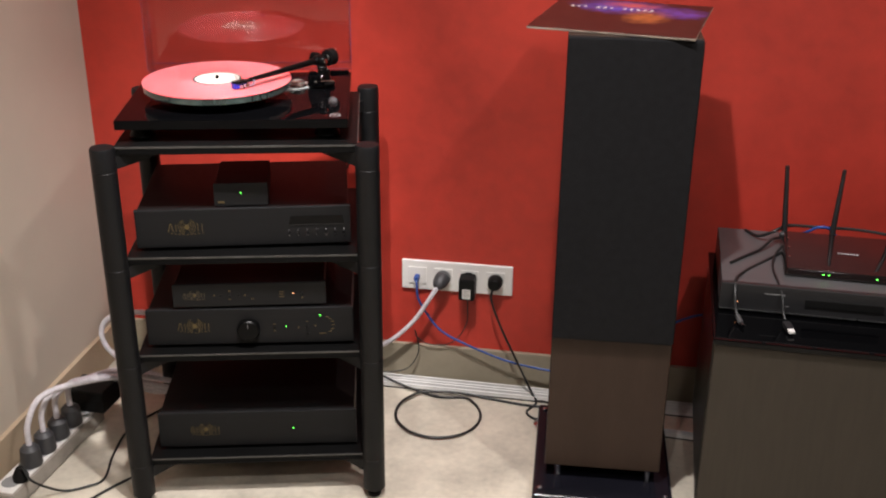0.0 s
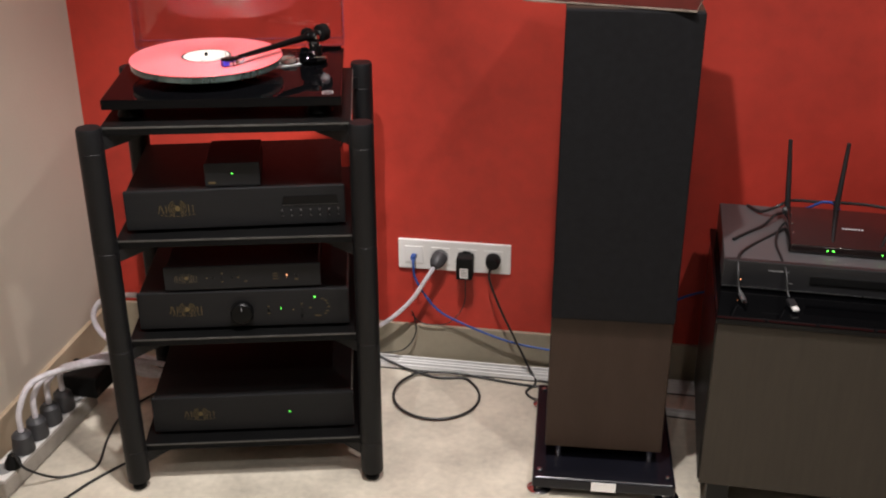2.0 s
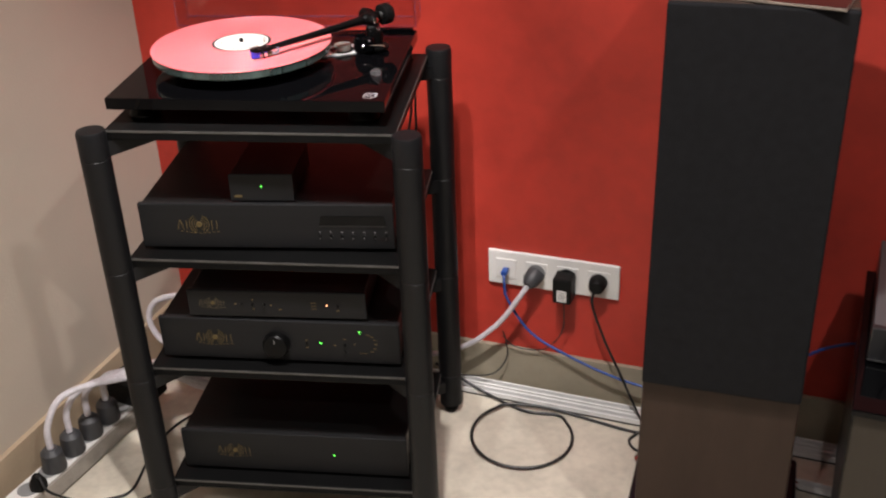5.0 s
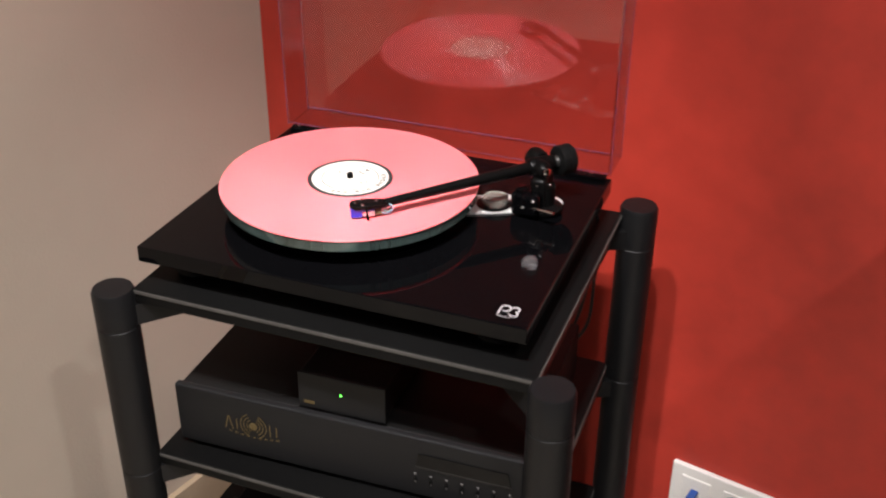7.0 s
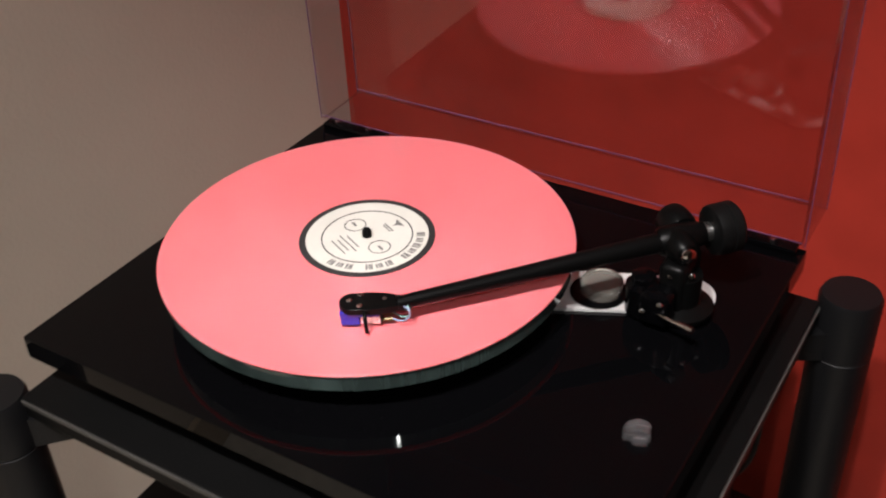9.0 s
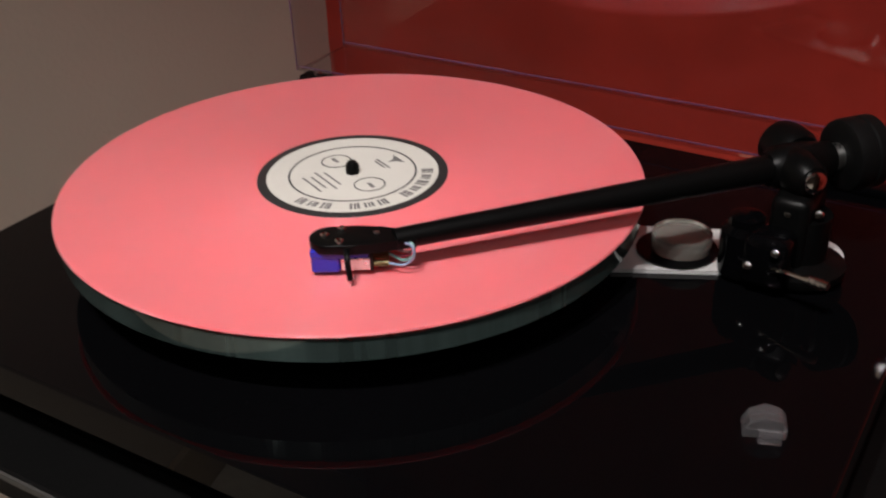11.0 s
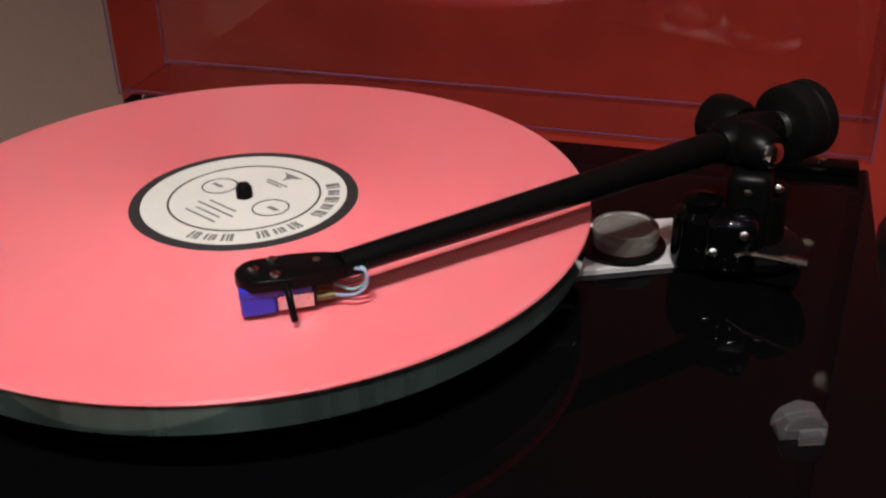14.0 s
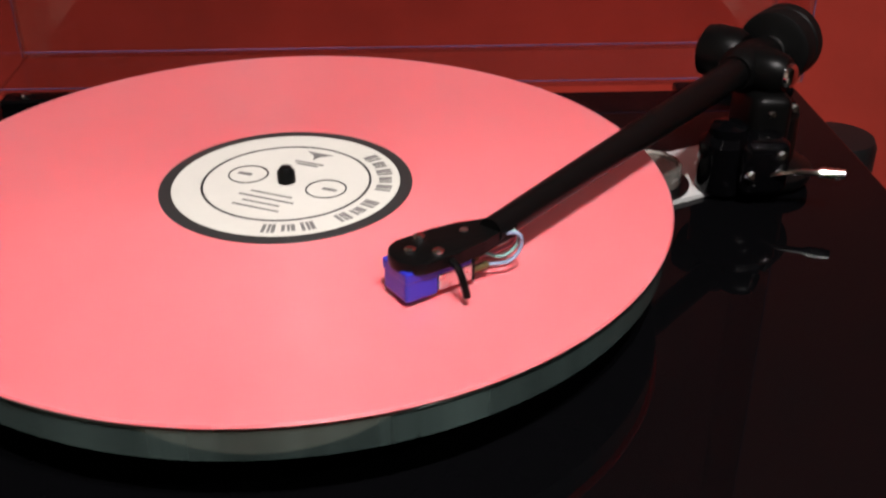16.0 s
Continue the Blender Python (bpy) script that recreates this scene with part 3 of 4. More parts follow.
# headshell and cartridge, at an offset angle
HS = Matrix.Translation(SHELL) @ Matrix.Rotation(radians(-149), 4, "Z")
shell_outline = [(-0.004, -0.0046), (0.004, -0.0056), (0.012, -0.0080), (0.022, -0.0092)] + arc(0.0335, 0.0, 0.0094, -80, 80, 14) + [(0.022, 0.0092), (0.012, 0.0080), (0.004, 0.0056), (-0.004, 0.0046)]
shell = part("headshell", slab(shell_outline, -0.0034, 0.0012, bevel=0.0007), BLACK_SATIN, deck, "black headshell", at=HS, smooth=True)
for hx, hy in ((0.036, 0.0), (0.029, -0.0058), (0.029, 0.0058)):
    part("screw", turn([(0.0021, 0.0010), (0.0020, 0.0022), (0.0012, 0.0027), (0.0, 0.0024)], 16, hx, hy), CHROME, shell, "chrome screw", smooth=True)
part("lug", turn([(0.0014, 0.0010), (0.0014, 0.0016), (0.0, 0.0017)], 14, 0.0135, -0.0022), ALU, shell, "small bright lug", smooth=True)
cart = part("cartridge", box(0.0255, 0.0150, 0.0042, 0.0295, 0, -0.0063, 0.0008), CART_BLUE, deck, "blue cartridge body", at=HS)
part("cartridge_nose", box(0.0125, 0.0142, 0.0108, 0.0358, 0, -0.0135, 0.0012), CART_BLUE, cart, "blue stylus holder")
part("cartridge_body", box(0.0135, 0.0136, 0.0062, 0.0225, 0, -0.0126, 0.0006), ALU, cart, "bright metal generator block")
part("tail_plate", box(0.0012, 0.0142, 0.0085, 0.0158, 0, -0.0128, 0.0003), CASE_BLACK, cart)
part("stylus", hose([(0.030, 0, -0.0112), (0.036, 0, -0.0141)], 0.0004, 6), CHROME, cart)
part("finger_lift", hose([(0.026, 0.0085, -0.001), (0.0255, 0.0125, -0.003), (0.025, 0.0150, -0.008), (0.0245, 0.0158, -0.012)], 0.0013, 10), BLACK_SATIN, cart, smooth=True)
for k, (cm, dy) in enumerate(((GOLD, -0.0045), (GOLD, -0.0015), (GOLD, 0.0015), (GOLD, 0.0045))):
    part("pin", hose([(0.0152, dy, -0.0070 - 0.0034 * (k % 2)), (0.0085, dy, -0.0070 - 0.0034 * (k % 2))], 0.0014, 10), cm, cart, "gold pin")
WIRES = [matter("wire_" + n, c, 0.4, vary=0.05) for n, c in (("white", (0.5, 0.5, 0.5)), ("red", (0.35, 0.08, 0.12)), ("green", (0.16, 0.30, 0.28)), ("blue", (0.20, 0.26, 0.38)))]
for k, wm in enumerate(WIRES):
    dy = -0.0045 + 0.003 * k
    part("wire", hose([(0.0088, dy, -0.007 - 0.0034 * (k % 2)), (0.002, dy * 1.3 + 0.002, -0.0095), (-0.0025, dy * 0.8 + 0.0045, -0.0060), (-0.0025, dy * 0.6 + 0.0050, -0.0010), (0.0005, dy * 0.7 + 0.002, -0.0005), (0.005, dy * 0.6, -0.0015)], 0.00065, 6), wm, cart, smooth=True)
# model mark as plain silver strokes
bm = strip([(-0.0105, -0.0085), (-0.0105, 0.004)] + arc(-0.0055, 0.0035, 0.0050, 180, -90, 18) + [(-0.0075, -0.0015)], 0.0014, 0, 0.0003)
strip(arc(0.0045, 0.0042, 0.0042, 160, -75, 16) + arc(0.0045, -0.0042, 0.0042, 75, -160, 16), 0.0014, 0, 0.0003, bm=bm)
for k in range(6):
    box(0.0016, 0.0011, 0.0003, -0.010 + 0.0024 * k, -0.0115, 0, bm=bm)
part("model_mark", bm, SILVER_PRINT, deck, "silver printed monogram", at=pose(0.1985, -0.155, PT + 0.0002))
# dust cover standing open on two hinges
DC = TT @ pose(0, 0.172, PT, 1.3)
cover = thing("dust_cover", DC, "clear acrylic turntable dust cover standing open", "dust cover")
CW, CD, CH, CT = 0.446, 0.058, 0.358, 0.0035


def pane(name, bm):
    p = part(name, bm, ACRYLIC, cover)
    p.visible_shadow = False


pane("back_panel", box(CW, CT, CH, 0, CD, 0.006, 0.0006))
pane("side_panel", box(CT, CD - CT / 2 - 0.0004, CH, -CW / 2 + CT / 2, CD / 2 - CT / 4, 0.006, 0.0006))
pane("side_panel", box(CT, CD - CT / 2 - 0.0004, CH, CW / 2 - CT / 2, CD / 2 - CT / 4, 0.006, 0.0006))
pane("lower_panel", box(CW - 2 * CT - 0.0008, CD - CT / 2 - 0.0008, CT, 0, CD / 2 - CT / 4, 0.006, 0.0006))
pane("upper_panel", box(CW - 2 * CT - 0.0008, CD - CT / 2 - 0.0008, CT, 0, CD / 2 - CT / 4, CH + 0.0025, 0.0006))
for ex in (-CW / 2, CW / 2):
    for ey in (0.0, CD):
        part("edge", box(0.0007, 0.0007, CH, ex, ey, 0.0065), ACRYLIC_EDGE, cover, "violet-tinted edge").visible_shadow = False
for ey, ez in ((0.0, 0.0095), (CD - 0.002, 0.0097), (0.0, CH + 0.006)):
    part("edge", box(CW - 0.004, 0.0007, 0.0007, 0, ey, ez), ACRYLIC_EDGE, cover, "violet-tinted edge").visible_shadow = False
for hx in (-0.185, 0.185):
    hinge = part("hinge", box(0.066, 0.013, 0.0055, hx, 0.001, 0.0, 0.0015), GLOSS_BLACK, cover, "black hinge block")
    for dx in (-0.020, 0.014):
        part("screw", turn([(0.003, 0.0052), (0.0028, 0.0072), (0, 0.008)], 14, hx + dx, 0.001), CHROME, hinge, smooth=True)
# record on the platter
record = thing("vinyl_record", TT @ pose(SX, SY, PT + 0.0330), "pink coloured vinyl record with a cream label", "record")
part("disc", turn([(0.0, 0.0), (0.1502, 0.0), (0.1508, 0.0007), (0.1502, 0.0016), (0.1462, 0.00175), (0.1452, 0.0017), (0.062, 0.0017), (0.0605, 0.0020), (0.0, 0.0021)], 160), PINK, record, "glossy pink vinyl", smooth=True)
part("label_ring", turn([(0.0497, 0.0021), (0.0495, 0.0024), (0.0, 0.0024)], 96), INK, record, "black label border", smooth=True)
part("label", turn([(0.0448, 0.0024), (0.0447, 0.0026), (0.0, 0.0026)], 96), PAPER, record, "cream paper label", smooth=True)
bm = strip(arc(0, 0, 0.0330, 0, 360, 72), 0.0010, 0.0025, 0.00275)
for cx in (-0.0175, 0.0175):
    strip(arc(cx, 0, 0.0078, 0, 360, 32), 0.0007, 0.0025, 0.00275, bm=bm)
tagged(part("ring_print", bm, INK, record, "printed black circles"), kind="stuff")
bm = bmesh.new()
for k in range(13):
    if k not in (3, 7):
        a = radians(200 + 10.5 * k)
        for da, w in ((-0.050, 0.0013), (0.0, 0.0010), (0.042, 0.0015)):
            merge(bm, spin(box(w, 0.0062 - 0.0012 * (k % 2), 0.0002, 0, 0.0390, 0.0025), Matrix.Rotation(a + da, 4, "Z")))
merge(bm, spin(slab([(-0.006, 0.004), (0.006, 0.004), (0.0015, 0.001), (0.0, -0.003), (-0.0015, 0.001)], 0.0025, 0.0027), pose(0, 0.0245, 0)))
for y, w, x in ((-0.012, 0.018, 0), (-0.016, 0.024, 0), (-0.020, 0.016, 0), (-0.024, 0.020, 0), (0.0185, 0.013, 0), (0.0165, 0.010, 0)):
    box(w, 0.0011, 0.0002, x, y, 0.0025, bm=bm)
for cx in (-0.019, 0.019):
    box(0.006, 0.002, 0.0002, cx, 0, 0.0025, bm=bm)
part("label_print", bm, INK_GREY, record, "small printed bars")
record.rotation_euler[2] += radians(-25)
# stylus cap lying on the plinth
PUCK.node_tree.nodes["Principled BSDF"].inputs["Transmission Weight"].default_value = 0.80
cap = thing("stylus_guard", TT @ pose(0.1900, -0.0615, PT, 0, 0, 20), "small clear plastic stylus guard lying on the plinth", "stylus guard")
bm = slab([(-0.0085, 0), (0.0085, 0), (0.0085, 0.006), (0.006, 0.009), (0.000, 0.0105), (-0.006, 0.0075), (-0.0085, 0.003)], -0.005, 0.005, bevel=0.0007)
g = part("cap", spin(bm, pose(0, 0, 0, 90, 0, 0)), CRYSTAL, cap)
part("cap_wing", box(0.009, 0.0014, 0.0065, 0.002, -0.0075, 0.0, 0.0004), CRYSTAL, cap)

# ---- loudspeaker ----
SPK = pose(0.645, 2.06, 0, 0, 0, 2.5)
spk = thing("floor_speaker", SPK, "tall dark floor-standing loudspeaker with a black cloth grille", "loudspeaker")
plinth = part("base_plate", box(0.302, 0.372, 0.030, 0, 0, 0.020, 0.007, 4), BASE_BLACK, spk, "black base plate")
for fx in (-0.135, 0.135):
    for fy in (-0.168, 0.160):
        part("pad", turn([(0.024, 0.0), (0.026, 0.002), (0.026, 0.010), (0.020, 0.013), (0.010, 0.014), (0.010, 0.020)], 32, fx, fy), CHROME, plinth, "chrome floor pad", smooth=True)
        part("bolt", turn([(0.006, 0.050), (0.006, 0.053), (0.003, 0.055), (0, 0.055)], 16, fx, fy + (0.008 if fy < 0 else 0)), CHROME, plinth, "chrome bolt", smooth=True)
part("name_plate", box(0.052, 0.0016, 0.022, 0.0, -0.1866, 0.024, 0.0004), GLINT_WHITE, plinth, "silver name plate")
for fx in (-0.098, 0.098):
    for fy in (-0.098, 0.135):
        part("spike", turn([(0.006, 0.050), (0.0075, 0.054), (0.0075, 0.074), (0.0095, 0.076), (0.0095, 0.083)], 20, fx, fy), CHROME, spk, "chrome spike", smooth=True)
part("cabinet", box(0.248, 0.30, 0.950, -0.003, 0.033, 0.083, 0.003), SPEAKER_WOOD, spk, "dark oak veneered body")
grille = part("grille", box(0.2482, 0.014, 0.628, -0.003, -0.1245, 0.404, 0.004, 3), SPEAKER_CLOTH, spk, "black cloth grille")

# ---- record sleeve on the speaker ----
sleeve = thing("record_sleeve", pose(0.622, 2.103, 1.0335, 0, 0, -9), "dark printed record sleeve with violet and orange artwork", "record sleeve")
part("card", box(0.315, 0.315, 0.004, 0, 0, 0, 0.0008), SLEEVE_CARD, sleeve, "worn cream card edges")
part("print", box(0.3135, 0.3135, 0.0006, 0, 0, 0.0040), SLEEVE_ART, sleeve, "printed cover picture")
bm = bmesh.new()
for k, w in enumerate((0.010, 0.008, 0.009, 0.0, 0.010, 0.010, 0.009, 0.0, 0.010, 0.009, 0.010, 0.009, 0.010)):
    if w:
        merge(bm, spin(box(w * 0.45, 0.016, 0.0003, 0, 0, 0.0046), pose(-0.118 + 0.0135 * k, 0.070, 0, 0, 0, -8)))
        merge(bm, spin(box(w * 0.8, 0.003, 0.0003, 0, -0.006, 0.0046), pose(-0.116 + 0.0135 * k, 0.070, 0, 0, 0, -8)))
part("title_bars", bm, WHITE_PLASTIC, sleeve, "white title bars")

# ---- media cabinet with player and router ----
CAB = pose(0.843, 1.865, 0, 0, 0, -2)
cab = thing("media_cabinet", CAB, "low grey-brown media cabinet with a black top", "cabinet")
CL = 1.30
part("body", box(CL, 0.395, 0.350, CL / 2, 0.2135, 0.075, 0.002), CABINET_BLACK, cab, "dark carcass")
part("top_board", box(CL + 0.006, 0.43, 0.011, CL / 2, 0.205, 0.459, 0.0015), GLOSS_BLACK, cab, "glossy black top")
part("rail", box(CL, 0.395, 0.0330, CL / 2, 0.2135, 0.4257, 0.001), CABINET_BLACK, cab)
for k in range(2):
    part("door", box(CL / 2 - 0.004, 0.018, 0.375, CL * (0.25 + 0.5 * k), 0.006, 0.080, 0.0012), CABINET_WOOD, cab, "grey-brown laminate door")
for fx in (0.045, CL - 0.045):
    for fy in (0.045, 0.37):
        part("foot", box(0.045, 0.045, 0.075, fx, fy, 0, 0.002), CABINET_BLACK, cab)
PLY = CAB @ pose(0.012, 0.120, 0.470)
ply = thing("disc_player", PLY, "grey disc player with a dark front on the cabinet", "disc player")
part("case", box(0.43, 0.29, 0.058, 0.215, 0.158, 0.004, 0.0015), GREY_METAL, ply, "grey metal case")
part("front_panel", box(0.434, 0.014, 0.060, 0.215, 0.007, 0.004, 0.002), DARK_PLASTIC, ply, "dark plastic front")
part("tray", box(0.150, 0.003, 0.017, 0.24, -0.0012, 0.026, 0.0008), CASE_BLACK, ply, "black disc tray")
part("trim_line", box(0.432, 0.0012, 0.0012, 0.215, -0.0008, 0.0065), ALU, ply)
for fx in (0.03, 0.40):
    for fy in (0.03, 0.27):
        part("foot", can(0.012, 0.0042, 0, fx, fy, segs=16), RUBBER, ply)
print_bars(ply, [(0.105, 0.046, 0.040, 0.0022), (0.130, 0.022, 0.010, 0.0015), (0.40, 0.036, 0.012, 0.0015), (0.405, 0.022, 0.012, 0.0015)], GREY_PRINT, -0.0006)
led(ply, 0.034, 0.024, m=LED_ORANGE, r=0.0012)
RT = PLY @ pose(0.125, 0.06, 0.0622, 0, 0, -1)
router = thing("wireless_router", RT, "glossy black wireless router with three upright antennas", "router")
bm = slab([(0.0, 0.0), (0.243, 0.0), (0.243, 0.165), (0.0, 0.165)], 0.002, 0.030)
for v in bm.verts:
    if v.co.z > 0.02:
        v.co.x += 0.006 if v.co.x < 0.1 else -0.006
        v.co.z = 0.018 if v.co.y < 0.05 else 0.036
        if v.co.y < 0.05:
            v.co.y += 0.004
bmesh.ops.bevel(bm, geom=bm.edges[:], offset=0.003, segments=3, affect="EDGES", profile=0.5)
part("shell", bm, ROUTER_BLACK, router, smooth=True)
for rx in (0.012, 0.231):
    for rz in (0.30, 0.55, 0.80):
        part("corner_stud", turn([(0.0022, 0), (0.0018, 0.0012), (0, 0.0016)], 12), CHROME, router, "small bright stud", at=pose(rx, 0.004 + 0.158 * rz, 0.0185 + 0.0183 * rz, 6.5, 0, 0), smooth=True)
for k in range(3):
    ax = (0.008, 0.107, 0.228)[k]
    lean = (-0.012, 0.006, 0.010)[k]
    ant = part("antenna", hose([(ax, 0.172, 0.030), (ax + lean, 0.182, 0.178)], 0.005, 12, radii=(0.0064, 0.0042)), DARK_PLASTIC, router, "black antenna", smooth=True)
    part("antenna_base", spin(can(0.0085, 0.020, -0.010, segs=20), pose(ax, 0.168, 0.024, 0, 90, 0)), DARK_PLASTIC, router, smooth=True)
for k in range(2):
    part("indicator_light", box(0.0030, 0.0006, 0.0022, 0.076 + 0.011 * k, 0.0005, 0.010), LED_GREEN, router, "green light")
part("indicator_light", box(0.0030, 0.0006, 0.0022, 0.180, 0.0005, 0.010), LED_GREEN, router, "green light")
bm = bmesh.new()
for k in range(7):
    merge(bm, spin(box(0.0042, 0.004, 0.0003), pose(0.112 + 0.0062 * k, 0.082, 0.0274, 6.5, 0, 0)))
part("maker_mark", bm, SILVER_PRINT, router, "silver printed bars")

# ---- wall sockets ----
plate = thing("socket_plate", pose(0.254, 2.40, 0.303), "white four-gang wall socket plate", "socket")
part("frame", box(0.284, 0.009, 0.080, 0, -0.0045, -0.040, 0.0025, 3), WHITE_PLASTIC, plate)
for k in range(4):
    x = -0.101 + 0.0667 * k
    ins = part("insert", box(0.046, 0.003, 0.046, x, -0.0102, -0.023, 0.0012), WHITE_PLASTIC, plate)
    if k:
        part("well", spin(turn([(0.0195, 0), (0.0195, 0.0008), (0.0, 0.0009)], 32), pose(x, -0.0117, 0, 90, 0, 0)), GREY_PRINT, ins)
    else:
        part("port", box(0.013, 0.001, 0.010, x, -0.0121, -0.008), INK, ins)
SOCK = lambda k: Vector((0.254 - 0.101 + 0.0667 * k, 2.3875, 0.303))
plug = thing("network_cable", Matrix.Identity(4), "blue network cable from the wall port", "cable")
part("plug", box(0.012, 0.022, 0.009, SOCK(0).x, 2.378, 0.297, 0.001), BLUE_CABLE, plug)
part("lead", hose([(0.153, 2.372, 0.301), (0.156, 2.362, 0.285), (0.163, 2.365, 0.240), (0.213, 2.368, 0.165), (0.288, 2.366, 0.126), (0.392, 2.362, 0.092), (0.493, 2.358, 0.078), (0.60, 2.355, 0.080), (0.70, 2.350, 0.150), (0.80, 2.34, 0.252), (0.90, 2.335, 0.292), (1.0, 2.335, 0.30)], 0.0030), BLUE_CABLE, plug, smooth=True)
mains = thing("mains_lead", Matrix.Identity(4), "thick pale sheathed mains lead with a grey plug", "cable")
part("plug", spin(turn([(0.0195, 0), (0.0200, 0.003), (0.0185, 0.022), (0.0125, 0.033), (0.009, 0.037)], 28), Matrix.Translation(SOCK(1)) @ Vector((-0.25, -0.75, -0.35)).to_track_quat("Z", "Y").to_matrix().to_4x4()), PLUG_GREY, mains, "grey moulded plug", smooth=True)
part("lead", hose([(0.212, 2.362, 0.292), (0.190, 2.352, 0.255), (0.145, 2.350, 0.185), (0.072, 2.350, 0.116), (-0.02, 2.340, 0.080), (-0.20, 2.33, 0.06), (-0.36, 2.25, 0.05)], 0.0058), SHEATH, mains, "pale braided sheath", smooth=True)
adapter = thing("power_adapter", Matrix.Identity(4), "small black plug-in power adapter with a white label", "power adapter")
part("body", box(0.040, 0.042, 0.058, 0.285, 2.366, 0.262, 0.004), CASE_BLACK, adapter)
part("pin_disc", spin(can(0.0185, 0.006, segs=28), pose(0.285, 2.3875, 0.305, 90, 0, 0)), CASE_BLACK, adapter, smooth=True)
part("sticker", box(0.020, 0.0004, 0.026, 0.285, 2.3448, 0.268), WHITE_PLASTIC, adapter, "white printed sticker")
bm = bmesh.new()
for k in range(5):
    box(0.014, 0.0003, 0.0018, 0.285, 2.3445, 0.272 + 0.0042 * k, bm=bm)
part("sticker_print", bm, GREY_PRINT, adapter)
part("lead", hose([(0.285, 2.362, 0.263), (0.287, 2.362, 0.24), (0.281, 2.376, 0.175), (0.244, 2.378, 0.122), (0.19, 2.378, 0.112), (0.162, 2.378, 0.122), (0.147, 2.378, 0.138)], 0.0014), BLACK_CABLE, adapter, smooth=True)
round_plug = thing("black_mains_lead", Matrix.Identity(4), "thin black mains lead with a round plug", "cable")
part("plug", spin(turn([(0.0185, 0), (0.019, 0.003), (0.017, 0.022), (0.012, 0.028), (0, 0.0285)], 28), Matrix.Translation(SOCK(3)) @ pose(0, 0, 0, 90, 0, 0)), CASE_BLACK, round_plug, smooth=True)
part("lead", hose([(0.349, 2.364, 0.292), (0.348, 2.358, 0.262), (0.376, 2.358, 0.184), (0.415, 2.352, 0.106), (0.455, 2.34, 0.030), (0.475, 2.315, 0.006), (0.455, 2.27, 0.004), (0.48, 2.24, 0.004), (0.53, 2.25, 0.004), (0.52, 2.31, 0.004), (0.47, 2.33, 0.006)], 0.0030), BLACK_CABLE, round_plug, smooth=True)

# ---- things on the floor ----
for k, (y0, y1, z) in enumerate(((2.372, 2.352, 0.0), (2.345, 2.322, 0.0), (2.290, 2.185, 0.0))):
    rail = thing("metal_rail", Matrix.Identity(4), "long bright aluminium rail lying along the wall", "rail", "rails on the floor")
    a, b = Vector((0.70 if k == 2 else -0.25, y0 if k < 2 else 2.236, 0)), Vector((1.35, y1, 0))
    m = Matrix.Translation((a + b) / 2) @ Matrix.Rotation(math.atan2(b.y - a.y, b.x - a.x), 4, "Z")
    # dark channel between white lips paints the rail's bright double glint
    part("channel", box((b - a).length, 0.020, 0.004, 0, 0, z, 0.0006), DARK_PLASTIC, rail, at=m)
    part("lip", box((b - a).length, 0.0035, 0.011, 0, -0.0082, z + 0.0042, 0.0006), GLINT_WHITE, rail, at=m)
    part("lip", box((b - a).length, 0.0035, 0.011, 0, 0.0082, z + 0.0042, 0.0006), GLINT_WHITE, rail, at=m)
loop = thing("coiled_cable", Matrix.Identity(4), "black cable lying in a loop on the floor", "cable")
pts = [(0.00, 2.34, 0.06), (0.06, 2.335, 0.035), (0.13, 2.325, 0.012), (0.22, 2.30, 0.0045)] + [(0.238 + 0.106 * math.cos(radians(a)), 2.215 + 0.106 * math.sin(radians(a)), 0.0045 + 0.00002 * (60 - a)) for a in range(60, -250, -20)] + [(0.27, 2.318, 0.010), (0.36, 2.312, 0.005), (0.45, 2.30, 0.004), (0.53, 2.30, 0.004)]
part("lead", hose(pts, 0.0033), BLACK_CABLE, loop, smooth=True)
thin = thing("thin_black_cable", Matrix.Identity(4), "thin black cable hanging by the skirting", "cable")
part("lead", hose([(0.147, 2.378, 0.15), (0.153, 2.376, 0.135), (0.158, 2.374, 0.088), (0.132, 2.368, 0.043), (0.086, 2.36, 0.030), (0.0, 2.35, 0.028)], 0.0016), BLACK_CABLE, thin, smooth=True)

# power strip by the cream wall
PS = pose(-0.612, 1.862, 0, 0, 0, -4)
ps = thing("power_strip", PS, "white multi-socket power strip on the floor", "power strip")
part("body", box(0.060, 0.38, 0.042, 0, 0, 0.004, 0.004), STRIP_BODY, ps, "pale plastic body")
part("top", box(0.052, 0.368, 0.004, 0, 0, 0.0445, 0.001), WHITE_PLASTIC, ps, "white socket face")
for k in range(2):
    part("foot", box(0.05, 0.02, 0.0045, 0, -0.15 + 0.3 * k, 0, 0.0005), RUBBER, ps)
for k in range(6):
    part("socket_ring", can(0.021, 0.0008, 0.0485, 0, -0.148 + 0.058 * k, 0.0002, 24), GREY_PRINT, ps)
ends = [(-0.36, 2.10, 0.10), (-0.34, 2.12, 0.06), (-0.34, 2.14, 0.045), (-0.34, 2.16, 0.055)]
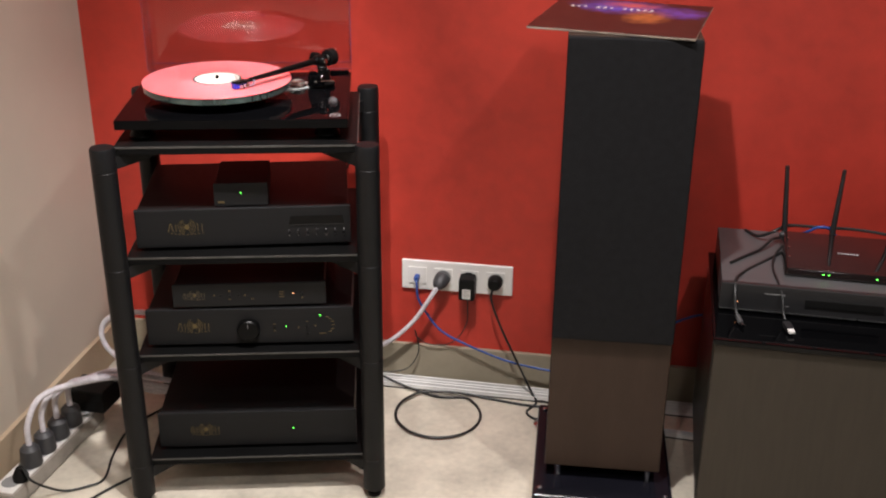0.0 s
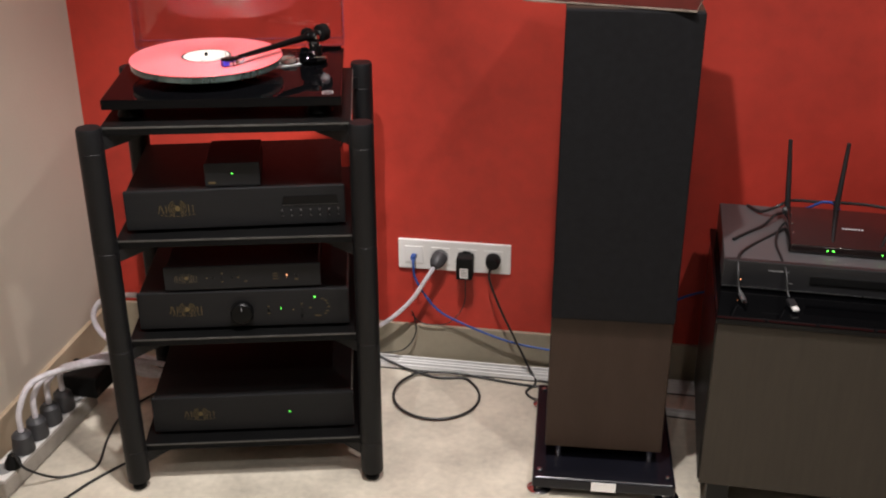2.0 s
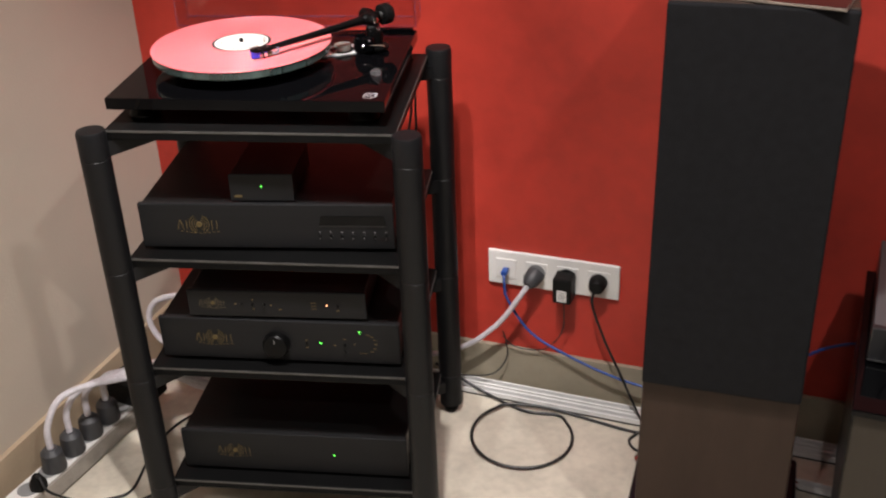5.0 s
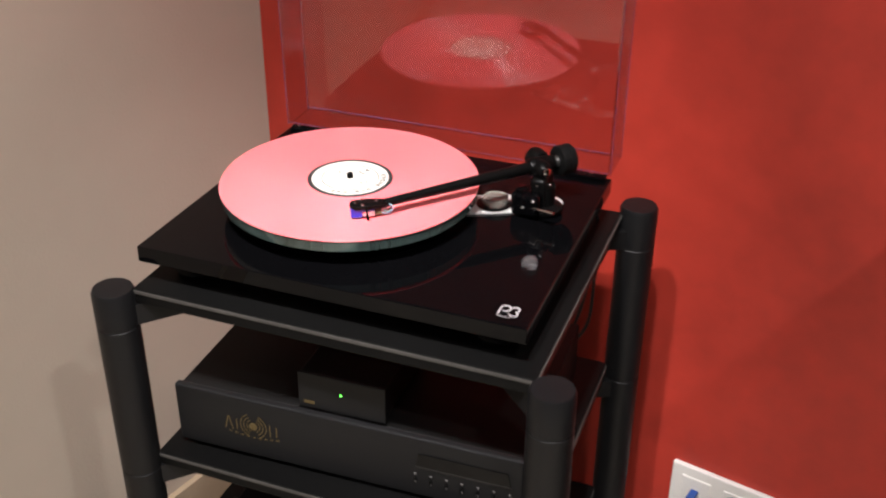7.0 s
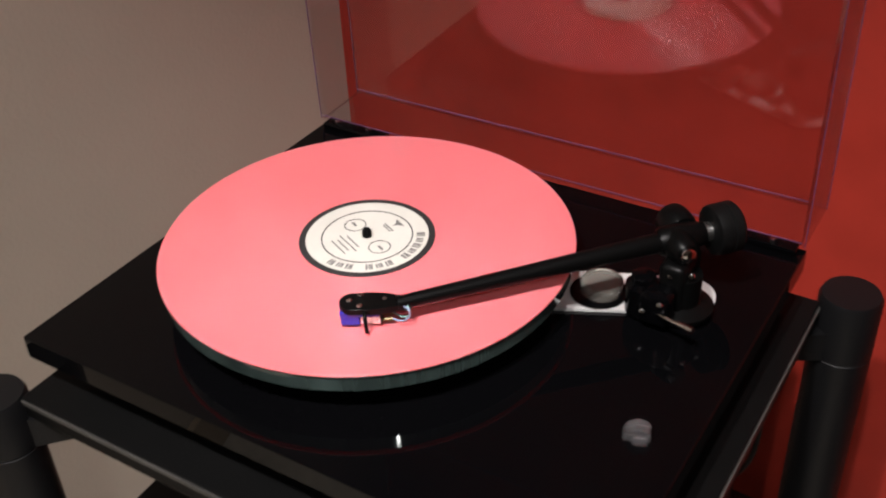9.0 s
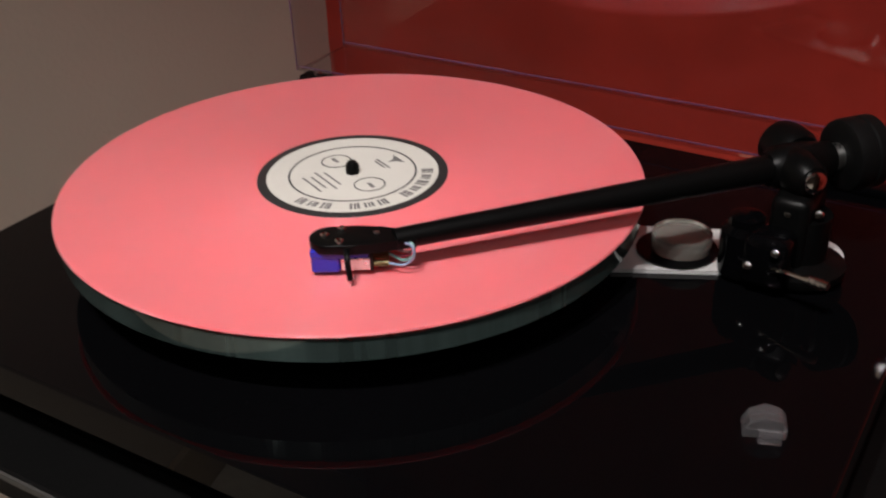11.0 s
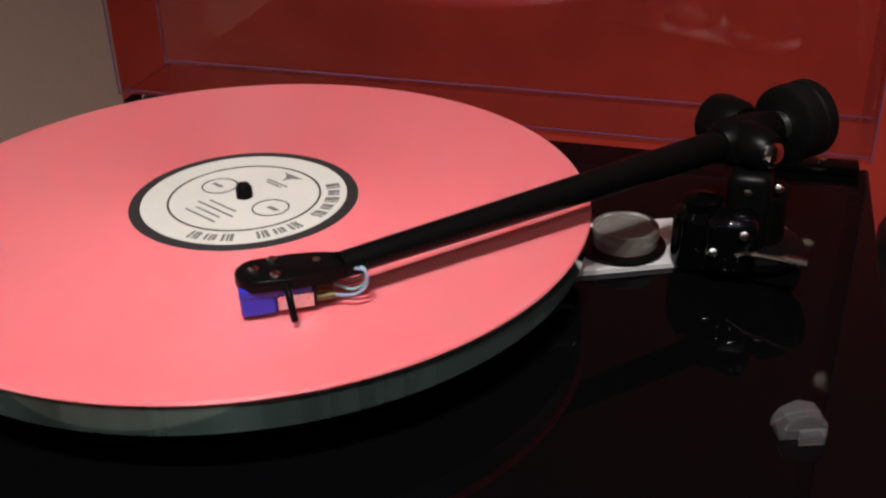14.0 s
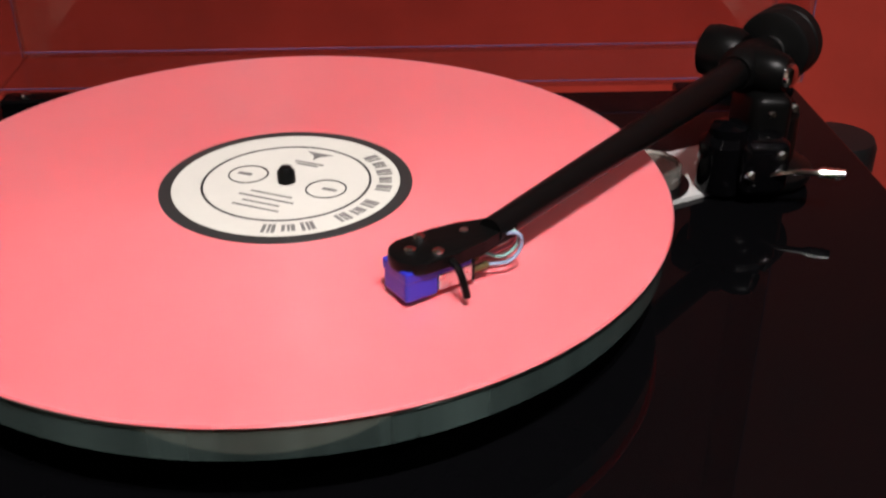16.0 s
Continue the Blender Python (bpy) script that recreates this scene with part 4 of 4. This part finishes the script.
for k in range(4):
    x, y = -0.612 + 0.003 * k, 1.785 + 0.057 * k
    lead = thing("strip_lead", Matrix.Identity(4), "pale sheathed lead with a grey plug in the strip", "cable", "leads in the power strip")
    part("plug", turn([(0.0235, 0.0492), (0.0245, 0.053), (0.0215, 0.090), (0.013, 0.099)], 24, x, y), PLUG_GREY, lead, "grey moulded plug", smooth=True)
    e = ends[k]
    part("lead", hose([(x, y, 0.094), (x + 0.002, y + 0.006, 0.150), (x + 0.022, y + 0.045, 0.200 - 0.018 * k), (x + 0.085, y + 0.12, 0.200 - 0.022 * k), (-0.455, 2.02 + 0.02 * k, 0.155 - 0.025 * k), e, (-0.22, 2.19, 0.07)], 0.0068), SHEATH, lead, "pale braided sheath", smooth=True)
slim = thing("slim_strip_lead", Matrix.Identity(4), "thin black lead plugged into the strip", "cable")
part("plug", spin(turn([(0.017, 0), (0.017, 0.012), (0.008, 0.030)], 20), pose(-0.605, 1.726, 0.0492)), CASE_BLACK, slim, smooth=True)
part("lead", hose([(-0.605, 1.726, 0.075), (-0.592, 1.72, 0.082), (-0.57, 1.715, 0.055), (-0.53, 1.755, 0.008), (-0.485, 1.785, 0.004), (-0.462, 1.82, 0.004), (-0.485, 1.92, 0.004), (-0.49, 2.03, 0.004), (-0.43, 2.16, 0.004)], 0.0028), BLACK_CABLE, slim, smooth=True)
back = thing("floor_lead", Matrix.Identity(4), "thin black lead running under the rack", "cable")
part("lead", hose([(-0.56, 1.56, 0.0035), (-0.49, 1.671, 0.0035), (-0.447, 1.763, 0.0035), (-0.398, 1.841, 0.0035), (-0.33, 1.93, 0.0035), (-0.25, 2.1, 0.0035)], 0.0030), BLACK_CABLE, back, smooth=True)
block = thing("adapter_block", pose(-0.590, 2.046, 0.0490, 0, 0, -4), "bulky black power adapter plugged into the strip", "power adapter")
part("body", box(0.100, 0.082, 0.056, 0, 0, 0.0, 0.006, 3), CASE_BLACK, block)
part("lid_seam", box(0.1004, 0.0824, 0.0012, 0, 0, 0.030), RUBBER, block)
bend = thing("standing_lead", Matrix.Identity(4), "pale sheathed lead looping up behind the rack", "cable")
part("lead", hose([(-0.36, 2.16, 0.07), (-0.48, 2.15, 0.085), (-0.57, 2.14, 0.135), (-0.605, 2.15, 0.185), (-0.585, 2.17, 0.225), (-0.50, 2.19, 0.235), (-0.40, 2.20, 0.20)], 0.0068), SHEATH, bend, smooth=True)
hang = thing("turntable_lead", Matrix.Identity(4), "pair of thin black leads hanging behind the turntable", "cable")
for dx in (0.0, 0.008):
    part("lead", hose([(0.015 + dx, 2.205, 0.845), (0.022 + dx, 2.222, 0.80), (0.020 + dx, 2.225, 0.72), (0.012 + dx * 2, 2.215, 0.66), (0.0 + dx, 2.20, 0.62)], 0.0022), BLACK_CABLE, hang, smooth=True)
blue_end = thing("router_network_lead", Matrix.Identity(4), "blue network lead looping behind the router", "cable")
part("lead", spin(hose([(0.175, 0.285, 0.068), (0.188, 0.262, 0.084), (0.210, 0.252, 0.101), (0.232, 0.252, 0.099), (0.250, 0.256, 0.080)], 0.0030), PLY), BLUE_CABLE, blue_end, smooth=True)
feed = thing("router_power_lead", Matrix.Identity(4), "black lead bundle looping round the router corner", "cable")
part("lead", spin(hose([(0.06, 0.29, 0.066), (0.085, 0.25, 0.070), (0.115, 0.235, 0.090), (0.145, 0.255, 0.098), (0.20, 0.262, 0.097), (0.29, 0.268, 0.096), (0.36, 0.262, 0.092)], 0.0034), PLY), BLACK_CABLE, feed, smooth=True)
part("lead", spin(hose([(0.02, 0.10, 0.0655), (0.05, 0.14, 0.0655), (0.085, 0.18, 0.068), (0.11, 0.215, 0.078), (0.13, 0.25, 0.070)], 0.0032), PLY), BLACK_CABLE, feed, smooth=True)
# leads on the router and player
usb = thing("usb_lead", Matrix.Identity(4), "black lead with a white-tipped flat plug", "cable")
part("lead", spin(hose([(0.20, 0.27, 0.068), (0.16, 0.22, 0.085), (0.12, 0.17, 0.072), (0.105, 0.10, 0.066), (0.110, 0.03, 0.064), (0.118, -0.010, 0.050), (0.122, -0.030, 0.022), (0.126, -0.040, 0.012)], 0.0025), PLY), BLACK_CABLE, usb, smooth=True)
part("plug", box(0.015, 0.030, 0.008, 0, 0, 0, 0.0015), DARK_PLASTIC, usb, at=PLY @ pose(0.130, -0.058, 0.004, 0, 0, 12))
part("contact", box(0.012, 0.013, 0.0045, 0, 0, 0, 0.0004), WHITE_PLASTIC, usb, "white plug tip", at=PLY @ pose(0.1345, -0.079, 0.0055, 0, 0, 12))
jack = thing("audio_lead", Matrix.Identity(4), "black lead ending in a small chrome jack", "cable")
part("lead", spin(hose([(0.19, 0.26, 0.075), (0.15, 0.20, 0.070), (0.10, 0.14, 0.064), (0.05, 0.07, 0.064), (0.028, 0.02, 0.066), (0.026, -0.012, 0.050), (0.030, -0.030, 0.020), (0.034, -0.040, 0.010)], 0.0032), PLY), BLACK_CABLE, jack, smooth=True)
part("plug", spin(hose([(0.034, -0.038, 0.010), (0.040, -0.062, 0.006)], 0.005, 14), PLY), GREY_METAL, jack, smooth=True)
part("tip", spin(hose([(0.040, -0.062, 0.006), (0.044, -0.074, 0.006)], 0.0034, 12), PLY), CHROME, jack, "chrome tip", smooth=True)
